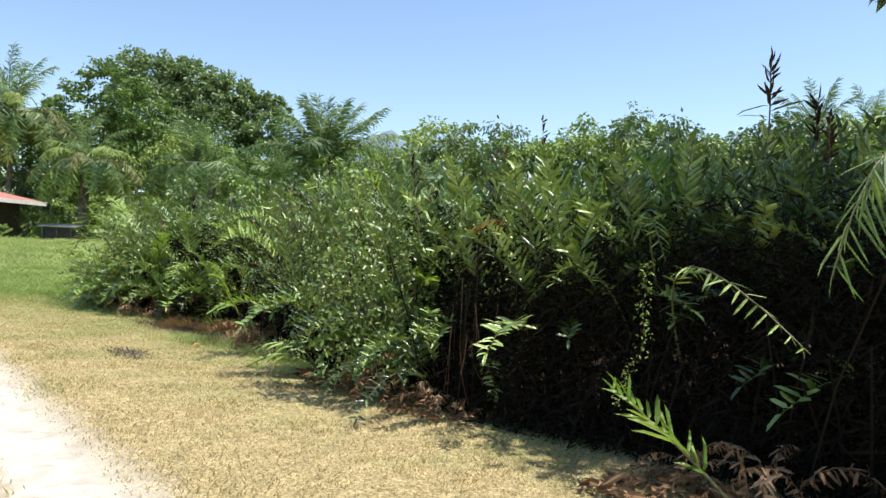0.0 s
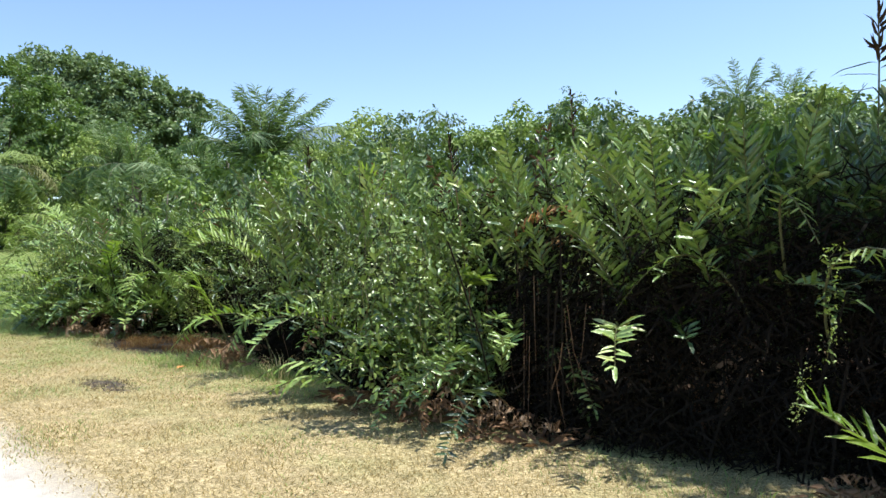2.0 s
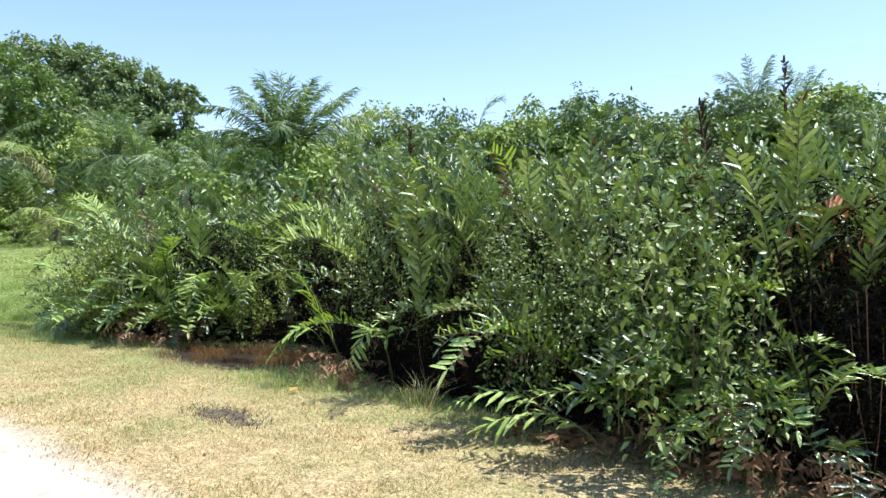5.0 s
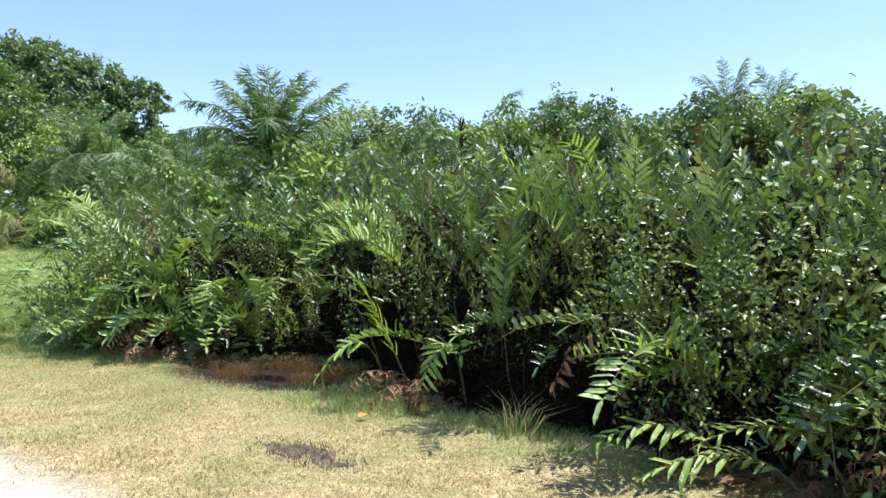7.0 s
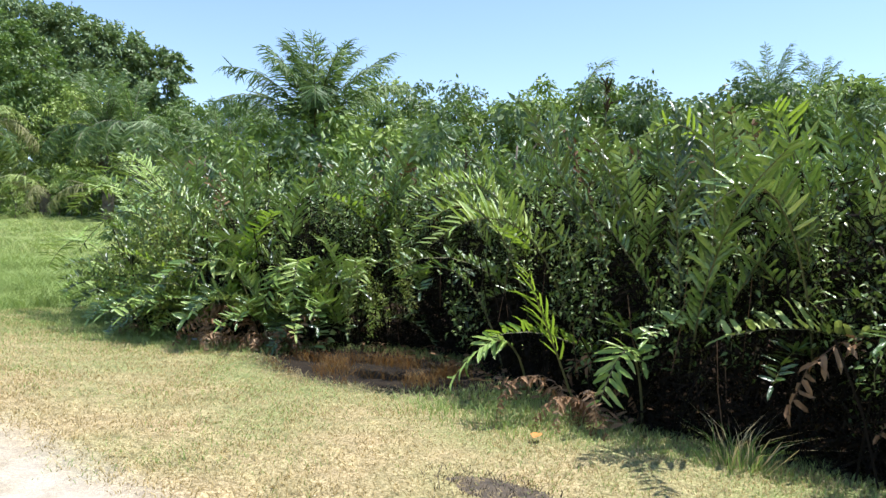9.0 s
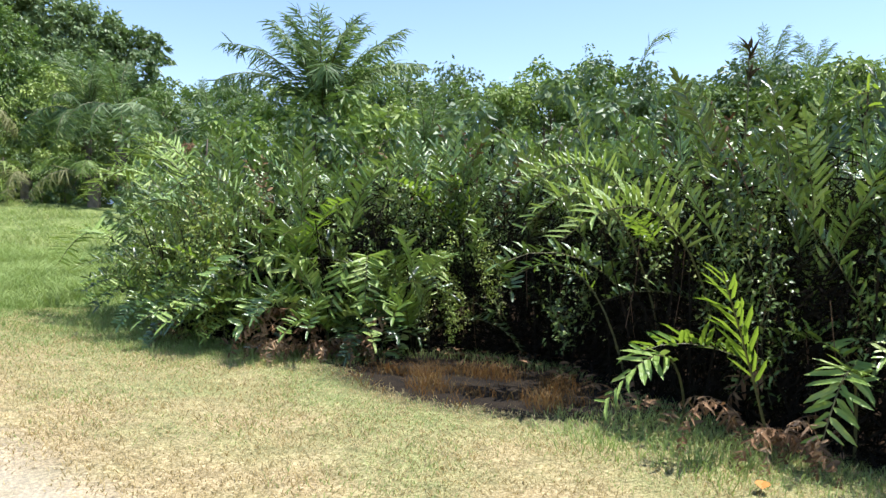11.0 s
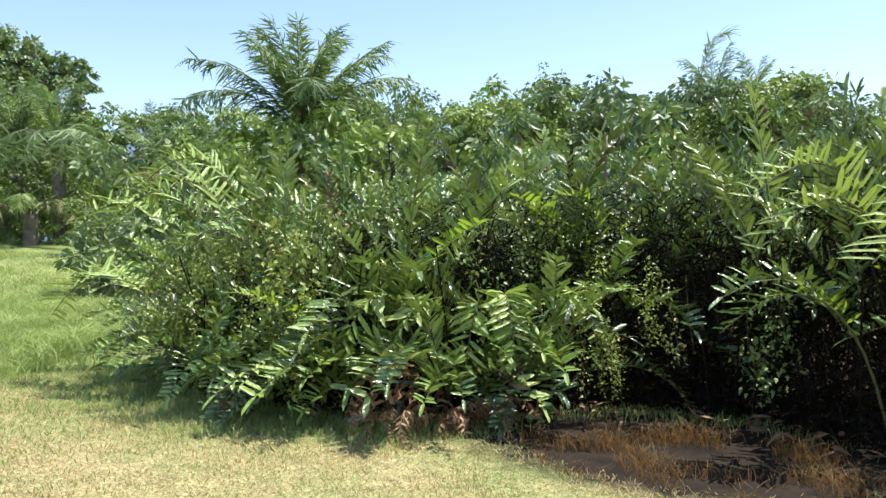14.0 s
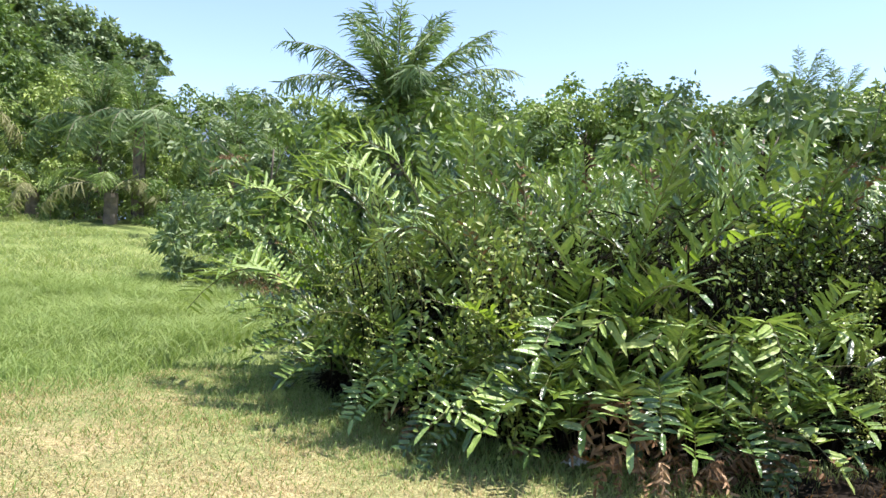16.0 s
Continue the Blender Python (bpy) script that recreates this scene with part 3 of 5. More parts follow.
# depth behind the front, spacing, height, fronds, dead, fertile, outward, arched
for row, (depth, gap, tall, count, dead, spike, outward, arched) in enumerate((
        (0.5, 0.8, 0.46, 9, 0.14, 0.0, 0.8, 0.95), (0.8, 0.7, 0.72, 11, 0.1, 0.0, 0.7, 0.85), (1.1, 0.66, 0.92, 12, 0.07, 0.01, 0.55, 0.65), (1.6, 0.66, 1.02, 13, 0.06, 0.03, 0.35, 0.5), (2.3, 0.75, 1.05, 13, 0.05, 0.03, 0.2, 0.35),
        (3.1, 0.9, 1.1, 13, 0.05, 0.03, 0.1, 0.3), (4.2, 1.1, 1.14, 12, 0.05, 0.03, 0.1, 0.3), (5.6, 1.4, 1.16, 12, 0.04, 0.03, 0.0, 0.3), (7.4, 1.8, 1.18, 12, 0.04, 0.03, 0.0, 0.3))):
    s = -3.0 + 0.3 * row
    while s < 21.1:
        ss = s + frng.uniform(-0.2, 0.2)
        bare = float(np.interp(ss, HOLLOW_S, HOLLOW))
        lump = noise.noise((ss * 1.1, row * 0.35, 9.0))
        if row < 1 and (ss > 20.0 or 15.2 < ss < 17.4) or row == 2 and 6.9 < ss < 9.3 and frng.random() < 0.6 or row < 2 and (6.9 < ss < 9.3 or 10.6 < ss < 12.2) or row < 3 and 10.9 < ss < 11.6 or row < 2 and ss > 17.2 or row < 4 and lump > 0.3 or row < 2 and frng.random() < bare or row == 2 and (ss < 4.8 or frng.random() < 0.75 * bare or 8.4 < ss < 15.4 and frng.random() < 0.5) or row == 3 and 8.4 < ss < 15.4 and frng.random() < 0.4 or row == 3 and ss < 3.6:
            s += gap
            continue
        fern(ss, front(ss) + depth + frng.uniform(-0.18, 0.22), crown_height(ss, 0) * tall * (1 - 0.16 * lump) * frng.uniform(0.88, 1.1), count, fresh=0.045 if ss > 5.6 else 0.0, dead=dead, spike=spike, outward=outward, arched=arched * (0.35 if row > 1 and (bare > 0.5 or 6.8 < ss < 9.2) else 1.0), rnd=frng, far=row > 4 and ss < 17, high=row > 1 and bare > 0.5, broad=0.0 if bare > 0.6 else float(np.interp(ss, (5.8, 6.6, 12.0, 14.6, 16.0), (0.0, 0.12, 0.2, 0.5, 0.75))) if row < 4 else 0.2 * (ss > 12), rusty=0.06 if row > 1 and ss > 4.5 and noise.noise((ss * 0.8, row * 0.5, 3.0)) > -0.05 else 0.0)
        s += gap * frng.uniform(0.85, 1.15)


for ss, dd, k in ((22.4, 10.2, 0.8), (23.4, 11.0, 1.1), (22.2, 11.5, 1.1), (24.2, 12.6, 1.1), (23.0, 13.2, 1.15), (25.2, 13.8, 1.2), (24.4, 15.2, 1.2), (26.4, 12.4, 1.2), (26.0, 15.6, 1.3), (27.4, 13.6, 1.3), (28.6, 12.0, 1.25), (29.4, 14.0, 1.35), (27.0, 10.8, 1.0), (25.4, 11.2, 0.9)):
    fern(ss, dd, k, 16, dead=0.1, spike=0.02, outward=0.6, arched=0.75, rnd=frng)
# the sunny end of the thicket
for ss, dd, k in ((18.9, 5.5, 0.95), (19.4, 5.7, 0.95), (19.8, 5.9, 0.9), (19.3, 6.3, 1.02), (20.0, 6.6, 0.98), (20.4, 6.7, 0.88), (20.6, 7.4, 1.0), (21.0, 7.9, 0.9), (21.3, 8.7, 0.9)):
    fern(ss, dd, k, 12, fresh=0.03, dead=0.06, outward=0.8, arched=0.4, rnd=frng, broad=0.6, label="mangrove fern with long shining fronds beside the open field")
wx, wy = -11.0, 40.0
withered_crown = thing("dead_fern", "withered brown fern crown hanging on an old stem among bushes", "fern", m=pose(wx, wy, float(height(wx, wy)) - 0.05))
wb = Build()
wb.tube([(0, 0, 0), (0.08, 0.05, 1.4), (0.05, 0.0, 2.75)], (0.07, 0.06, 0.05), 7)
part("stem", wb.mesh("old_stem", (STALK_DEAD,)), withered_crown)
for i in range(16):
    part("dead_frond", DEAD[i % 3], withered_crown, "", pose(0.05, 0, 2.4 + 0.02 * i, 0, 0, i * 137.5) @ Matrix.Diagonal((0.8, 0.8, 1.5, 1)))


for ss, dd, k in ((1.4, 6.6, 1.2), (2.0, 6.5, 1.12), (2.6, 6.7, 1.12), (3.2, 6.6, 1.06), (3.8, 6.6, 1.1), (4.5, 6.7, 1.08), (0.6, 6.3, 1.2)):
    fern(ss, dd, k, 16, fresh=0.0, dead=0.08, spike=0.06, outward=0.2, arched=0.4, rnd=frng, high=True)


# the inside of the thicket: old stalks and hanging dead leaflets, near-black for shade
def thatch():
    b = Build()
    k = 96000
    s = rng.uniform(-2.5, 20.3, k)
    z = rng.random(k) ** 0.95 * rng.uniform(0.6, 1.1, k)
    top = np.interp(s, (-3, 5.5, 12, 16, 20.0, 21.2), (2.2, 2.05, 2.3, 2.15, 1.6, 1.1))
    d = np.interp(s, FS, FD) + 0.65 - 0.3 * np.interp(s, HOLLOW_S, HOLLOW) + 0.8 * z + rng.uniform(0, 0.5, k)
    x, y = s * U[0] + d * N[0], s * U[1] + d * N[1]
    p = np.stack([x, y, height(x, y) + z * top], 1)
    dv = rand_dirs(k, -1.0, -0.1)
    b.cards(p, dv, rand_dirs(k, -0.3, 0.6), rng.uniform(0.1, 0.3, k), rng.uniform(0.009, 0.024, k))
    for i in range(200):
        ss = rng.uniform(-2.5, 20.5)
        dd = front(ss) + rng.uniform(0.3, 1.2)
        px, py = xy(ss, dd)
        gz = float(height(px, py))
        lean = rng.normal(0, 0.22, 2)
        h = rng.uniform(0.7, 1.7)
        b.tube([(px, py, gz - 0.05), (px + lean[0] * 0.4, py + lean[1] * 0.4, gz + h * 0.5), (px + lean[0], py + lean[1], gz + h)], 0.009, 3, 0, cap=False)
    return tagged(new("dead_thatch", b.mesh("dead_thatch", (SHADE_THATCH,))), "tangle of dead leaflets and old stalks inside the thicket, coloured near-black for shade", "dead thatch", kind="stuff")


FS, FD = np.array([p[0] for p in FRONT]), np.array([p[1] for p in FRONT])
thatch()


def hanging_stalks():
    """Bare old stalks that hang or stand in the dark gap of the thicket."""
    b = Build()
    for i in range(56):
        ss = rng.uniform(4.7, 6.4) if i < 32 else rng.uniform(9.0, 15.0)
        px, py = xy(ss, front(ss) + rng.uniform(0.3, 1.0))
        gz, z0, h = float(height(px, py)), rng.uniform(0.0, 0.7), rng.uniform(0.4, 1.0)
        lean = rng.normal(0, 0.09, 2)
        b.tube([(px, py, gz + z0), (px + lean[0], py + lean[1], gz + z0 + h * 0.5), (px + 1.4 * lean[0], py + 1.4 * lean[1], gz + z0 + h)], rng.uniform(0.002, 0.005), 4, 0, cap=False)
    return tagged(new("old_stalks", b.mesh("old_stalks", (STALK_DEAD,))), "thin bare brown fern stalks in the dark of the thicket", "fern stalks", kind="stuff")


hanging_stalks()


def leaf_litter(count, s0, s1, lo, hi):
    """Fallen brown leaflets on the ground at the thicket's foot."""
    b = Build()
    s = rng.uniform(s0, s1, count)
    d = np.interp(s, FS, FD) + rng.uniform(lo, hi, count)
    x, y = s * U[0] + d * N[0], s * U[1] + d * N[1]
    p = np.stack([x, y, height(x, y) + rng.uniform(0.005, 0.09, count)], 1)
    b.leaves(p, rand_dirs(count, -0.15, 0.5), rand_dirs(count, 0.2, 1.0), rng.uniform(0.08, 0.24, count), rng.uniform(0.02, 0.05, count), 0.35, 0.3)
    return tagged(new("leaf_litter", b.mesh("leaf_litter", (FERN_DEAD,))), "curled brown dead leaflets littering the thicket's foot", "leaf litter", kind="stuff")


leaf_litter(620, 0.9, 3.0, -0.6, 0.25)
leaf_litter(260, 4.6, 8.0, 0.0, 0.6)
leaf_litter(260, 10.4, 17.2, 0.0, 0.6)


# single fronds that stand out of the mass, each leaflet on its own
def leaflet_mesh(name, mat, width, droop):
    b = Build()
    b.leaves(np.zeros((1, 3)), np.array([[1.0, 0.0, 0]]), np.array([[0, 0.15, 1.0]]), 1.0, width, 0.35, droop, 0, shape=(0.18, 0.9, 0.74, 0.8))
    return b.mesh(name, (mat,))


LEAFLETS = {k: [leaflet_mesh("leaflet", m, w * f, dr) for f, dr in ((1.0, 0.12), (0.85, 0.35), (1.1, 0.55), (0.9, 0.22))]
            for k, m, w in (("green", FERN, 0.14), ("pale_sheen", FERN_PALE_SHEEN, 0.135), ("fresh", FERN_FRESH, 0.15), ("broad", FERN_PALE_SHEEN, 0.21), ("plume", PALM_LIGHT, 0.1), ("narrow", PALM, 0.06), ("dead", FERN_DEAD, 0.11), ("rusty", FERN_RUST, 0.15))}


def ground_at(s, d):
    return float(height(*xy(s, d)))


def single_frond(root, bend, tip, pairs, leaf, look_of="green", lift=25, start=0.4, forward=58, label="long arching green fern frond reaching out of the thicket", seed=1):
    """root (s, d) on the ground; bend and tip (s, d, z): the stalk curves from the root past the bend to the tip."""
    r = np.random.default_rng(seed)
    pts = [np.array([*xy(*root), ground_at(*root) - 0.03])] + [np.array([*xy(q[0], q[1]), q[2]]) for q in (bend, tip)]
    mid = 2 * pts[1] - 0.5 * (pts[0] + pts[2])
    t = np.linspace(0, 1, 12)[:, None]
    c = (1 - t) ** 2 * pts[0] + 2 * t * (1 - t) * mid + t * t * pts[2]
    origin = pts[0]
    base = thing("mangrove_fern", label, "fern", "mangrove ferns of the thicket", pose(*origin))
    b = Build()
    b.tube(c - origin, np.linspace(0.013, 0.004, 12), 5, 0)
    stalk = part("frond", b.mesh("frond_stalk", (STALK,)), base)
    tan = unit(np.gradient(c, axis=0))
    tt = t[:, 0]
    for i in range(pairs):
        for side in (-1, 1):
            q = start + (1 - start) * (i + 0.5 * (side > 0)) / pairs
            p = np.array([np.interp(q, tt, c[:, k]) for k in range(3)])
            tg = unit(np.array([np.interp(q, tt, tan[:, k]) for k in range(3)]))
            lat = unit(np.cross(tg, [0, 0, 1.0])) * side
            nrm = np.cross(lat * side, tg)
            fw, li = math.radians(forward + r.normal(0, 7)), math.radians(lift + r.normal(0, 13))
            dv = unit(math.cos(li) * (math.sin(fw) * lat + math.cos(fw) * tg) + math.sin(li) * nrm)
            up = unit(nrm - dv * float(nrm @ dv) + 0.25 * r.normal(0, 1, 3) * 0.4)
            sv = unit(np.cross(up, dv))
            up = np.cross(dv, sv)
            x = (q - start) / (1 - start)
            k = leaf * max(0.35, min(1.0, 0.7 + 1.0 * x - 1.2 * x * x)) * r.uniform(0.72, 1.12)
            rot = Matrix(((dv[0], sv[0], up[0]), (dv[1], sv[1], up[1]), (dv[2], sv[2], up[2]))).to_4x4()
            part("leaflet", LEAFLETS[look_of][int(r.integers(4))], stalk, "", Matrix.Translation(Vector(p - origin)) @ rot @ Matrix.Diagonal((k, k, k, 1)))
    return base


single_frond((7.4, 4.5), (7.75, 4.2, 0.3), (8.3, 3.8, 0.08), 11, 0.27, "broad", lift=8, start=0.3, label="pale green fern frond lying out over the dry grass", seed=1)
single_frond((7.2, 5.0), (7.65, 4.5, 0.64), (8.4, 3.95, 0.72), 14, 0.25, "fresh", lift=58, start=0.3, forward=64, label="yellow-green arching fern frond with upturned leaflets", seed=2)
single_frond((6.05, 5.5), (6.1, 5.35, 0.45), (6.33, 5.2, 0.82), 10, 0.22, "fresh", lift=20, forward=40, label="short bright green young fern frond", seed=3)
single_frond((6.0, 5.5), (5.98, 5.4, 0.45), (5.85, 5.2, 0.78), 10, 0.22, "fresh", lift=20, forward=40, label="short bright green young fern frond", seed=33)
single_frond((5.95, 5.5), (5.92, 5.4, 0.42), (5.75, 5.3, 0.58), 8, 0.16, "rusty", lift=20, forward=40, label="short yellowed fern frond", seed=34)
single_frond((6.9, 4.3), (7.25, 4.0, 0.24), (7.75, 3.65, 0.06), 11, 0.26, "broad", lift=8, start=0.3, label="pale green fern frond lying out over the dry grass", seed=4)
single_frond((6.7, 4.5), (7.0, 4.15, 0.4), (7.5, 3.85, 0.26), 12, 0.24, "pale_sheen", lift=20, label="pale green fern frond lying out over the dry grass", seed=5)
single_frond((11.7, 6.6), (12.05, 5.9, 1.45), (12.7, 5.1, 1.3), 22, 0.42, "pale_sheen", lift=40, seed=6)
single_frond((11.0, 5.3), (11.1, 4.95, 0.5), (11.22, 4.65, 1.15), 12, 0.36, "fresh", lift=8, forward=36, label="upright bright green fern frond", seed=7)
single_frond((19.2, 5.3), (20.2, 4.95, 1.05), (21.55, 4.82, 0.57), 26, 0.46, "pale_sheen", lift=34, label="long arching fern frond with shining upturned leaflets", seed=8)
single_frond((18.8, 6.0), (19.5, 5.7, 2.0), (20.7, 5.7, 1.9), 25, 0.43, "pale_sheen", lift=34, label="long arching fern frond with shining upturned leaflets", seed=9)
single_frond((18.6, 5.6), (19.2, 5.1, 1.85), (20.2, 4.7, 1.6), 25, 0.4, "pale_sheen", lift=32, seed=10)
single_frond((20.2, 6.4), (21.2, 6.0, 1.85), (22.4, 5.6, 1.6), 24, 0.42, "pale_sheen", lift=30, label="long arching fern frond with shining upturned leaflets", seed=42)
single_frond((18.4, 5.8), (18.9, 5.4, 2.15), (19.8, 4.9, 2.1), 24, 0.38, "pale_sheen", lift=34, seed=27)
single_frond((17.2, 5.8), (17.5, 5.2, 1.75), (18.2, 4.5, 1.5), 23, 0.36, lift=40, seed=28)
single_frond((16.4, 5.7), (16.5, 5.2, 0.95), (16.75, 4.7, 0.4), 15, 0.33, "broad", lift=14, label="broad drooping fern frond shining in the sun", seed=11)
single_frond((16.2, 5.7), (16.15, 5.3, 0.92), (16.3, 4.85, 0.3), 14, 0.32, "broad", lift=14, label="broad drooping fern frond shining in the sun", seed=35)
single_frond((15.9, 6.2), (15.65, 5.8, 0.95), (15.35, 5.45, 0.45), 15, 0.33, "broad", lift=14, label="broad drooping fern frond shining in the sun", seed=12)
single_frond((15.8, 6.1), (15.8, 5.7, 0.85), (15.75, 5.25, 0.25), 13, 0.3, "broad", lift=14, label="broad drooping fern frond shining in the sun", seed=41)
single_frond((15.5, 6.8), (15.3, 6.5, 0.9), (14.9, 6.2, 0.55), 14, 0.28, "broad", lift=14, label="broad drooping fern frond shining in the sun", seed=36)
single_frond((15.2, 7.8), (15.35, 7.4, 1.65), (15.8, 6.9, 1.8), 15, 0.31, "fresh", lift=25, label="fresh bright green fern frond", seed=13)
single_frond((12.3, 6.7), (12.75, 6.2, 1.6), (13.4, 5.6, 1.35), 22, 0.38, "pale_sheen", lift=34, seed=14)
single_frond((12.4, 7.0), (12.8, 6.5, 1.8), (13.5, 5.6, 1.75), 24, 0.3, "pale_sheen", lift=50, label="arching fern frond with curled pale leaflets", seed=37)
single_frond((12.6, 6.4), (13.0, 6.0, 0.95), (13.7, 5.6, 0.75), 16, 0.3, "fresh", lift=30, label="fresh bright green fern frond", seed=38)
single_frond((11.75, 5.6), (11.8, 5.2, 0.42), (12.15, 4.85, 0.02), 13, 0.32, "broad", lift=5, label="broad pale green fern frond touching the grass", seed=16)
single_frond((10.0, 6.7), (10.25, 6.35, 2.1), (10.75, 5.85, 2.4), 14, 0.31, "fresh", lift=25, label="fresh bright green fern frond", seed=17)
single_frond((9.5, 7.3), (9.7, 6.9, 2.2), (9.9, 6.4, 2.55), 14, 0.31, "fresh", lift=25, label="fresh bright green fern frond", seed=39)
single_frond((2.0, 4.2), (2.45, 4.1, 0.33), (2.95, 4.05, 0.62), 13, 0.3, "fresh", lift=30, start=0.3, forward=42, label="bright green fern frond at the foot of the shade", seed=18)
single_frond((0.9, 5.6), (1.25, 4.7, 2.15), (1.5, 3.9, 1.45), 38, 0.43, "narrow", lift=-25, start=0.3, forward=35, label="drooping palm-like frond with long narrow leaflets", seed=19)
single_frond((10.5, 5.5), (10.5, 5.2, 0.5), (10.6, 4.85, 0.08), 14, 0.28, "broad", lift=5, label="drooping green fern frond over the grass edge", seed=20)
single_frond((17.6, 5.2), (17.9, 4.7, 1.5), (18.6, 4.1, 1.0), 22, 0.34, lift=30, seed=21)
single_frond((3.3, 6.1), (3.68, 5.78, 2.0), (4.3, 6.05, 2.4), 18, 0.34, "fresh", lift=40, label="sunlit yellow-green fern frond above the shade", seed=22)
single_frond((9.2, 5.9), (9.4, 5.4, 1.7), (9.9, 4.8, 1.5), 22, 0.33, lift=35, seed=23)
single_frond((5.0, 6.0), (5.35, 5.65, 1.72), (6.0, 5.25, 1.58), 20, 0.27, "rusty", lift=-15, label="rusty brown withered fern frond", seed=24)
single_frond((4.9, 5.9), (5.2, 5.55, 1.5), (5.8, 5.2, 1.28), 18, 0.25, "rusty", lift=-15, label="rusty brown withered fern frond", seed=40)

single_frond((15.9, 12.8), (15.6, 13.07, 3.9), (15.13, 13.6, 5.16), 30, 0.4, "plume", lift=8, start=0.6, forward=38, label="slanting feathery palm-like frond above the canopy", seed=43)
single_frond((2.9, 5.3), (3.0, 4.9, 1.4), (1.75, 4.3, 1.0), 22, 0.2, "pale_sheen", lift=-10, start=0.45, label="thin arching frond catching the sun before the shade", seed=44)
single_frond((3.4, 5.4), (3.9, 5.1, 1.35), (4.6, 4.9, 0.98), 18, 0.17, "fresh", lift=15, start=0.45, label="thin arching frond catching the sun before the shade", seed=45)
single_frond((3.3, 5.6), (3.45, 5.2, 1.7), (3.1, 4.9, 1.5), 9, 0.17, "pale_sheen", lift=10, start=0.5, label="thin arching frond catching the sun before the shade", seed=46)

# fertile fronds that stand up against the sky
for ss, dd, k in ((6.39, 5.16, 1.0), (6.6, 7.5, 1.13), (2.6, 6.6, 1.0), (12.2, 8.0, 0.95), (14.8, 8.4, 0.95), (16.6, 9.4, 1.1), (10.9, 7.6, 0.98), (13.6, 8.6, 1.0), (17.4, 6.6, 0.92), (8.6, 7.0, 0.95)):
    x, y = xy(ss, dd)
    f = thing("mangrove_fern", "upright mangrove fern frond with dark brown spore tips", "fern", "mangrove ferns of the thicket", pose(x, y, ground_at(ss, dd) - 0.03))
    part("fertile_frond", SPIKES[int(ss * 7) % 3], f, "dark brown spore-bearing frond tip", pose(0, 0, 0, 0, 0, ss * 90) @ Matrix.Diagonal((k, k, k, 1)))
    part("frond", ERECT[3], f, "", pose(0.05, 0, 0, 0, 0, ss * 50) @ Matrix.Diagonal((0.8 * k, 0.8 * k, 0.75 * k, 1)))


def tall_fertile_fern(s, d, h, turn):
    """A dark stalk above the canopy: broad drooping leaflets, and a bunch of curled spore-bearing ones at the top."""
    x, y = xy(s, d)
    base = thing("mangrove_fern", "tall dark fern frond with curled spore-bearing tip above the canopy", "fern", "mangrove ferns of the thicket", pose(x, y, ground_at(s, d) - 0.03, 0, 0, turn))
    t = np.linspace(0, 1, 10)
    c = np.stack([0.1 * np.sin(2.4 * t), 0.03 * np.sin(5 * t), h * t], 1)
    b = Build()
    b.tube(c, np.linspace(0.016, 0.006, 10), 5)
    stalk = part("stalk", b.mesh("fern_stalk", (STALK,)), base)
    k = 14
    for i, q in enumerate(np.linspace(0.68, 0.88, k)):
        p = [float(np.interp(q, t, c[:, j])) for j in range(3)]
        size = rng.uniform(0.3, 0.42)
        part("leaflet", LEAFLETS["green"][i % 4], stalk, "", pose(*p, 0, -rng.uniform(8, 32), (90 if i % 2 else -90) + rng.normal(0, 16)) @ Matrix.Diagonal((size, size, size, 1)))
    b = Build()
    k = 26
    q = rng.uniform(0.87, 1.0, k)
    pts = np.stack([np.interp(q, t, c[:, j]) for j in range(3)], 1)
    dirs = unit(np.stack([rng.normal(0, 0.5, k), rng.normal(0, 0.5, k), rng.uniform(0.4, 1.4, k)], 1))
    b.leaves(pts, dirs, rand_dirs(k, -0.3, 0.3), rng.uniform(0.1, 0.2, k), 0.03, 0.5, rng.uniform(-0.5, 0.6), 0)
    part("spore_tip", b.mesh("spore_tip", (FERTILE,)), stalk, "curled dark brown spore-bearing leaflets")


tall_fertile_fern(3.14, 6.43, 3.5, 35)
tall_fertile_fern(2.75, 6.6, 3.1, 60)
tall_fertile_fern(11.8, 6.95, 3.45, 35)

# withered skirts at the foot of the ferns
for ss, dd, k in ((16.05, 5.15, 0.62), (15.7, 5.4, 0.6), (16.4, 4.95, 0.5), (15.9, 5.3, 0.5), (11.15, 5.3, 0.6), (10.9, 5.2, 0.5), (6.75, 4.5, 0.5), (5.75, 4.45, 0.5), (5.2, 4.45, 0.42), (2.6, 4.5, 0.5), (2.0, 4.6, 0.55), (18.0, 4.85, 0.4)):
    fern(ss, dd, k, 6, fresh=0.0, dead=1.0, outward=0.6, rnd=frng, label="collapsed brown skirt of withered fern fronds")


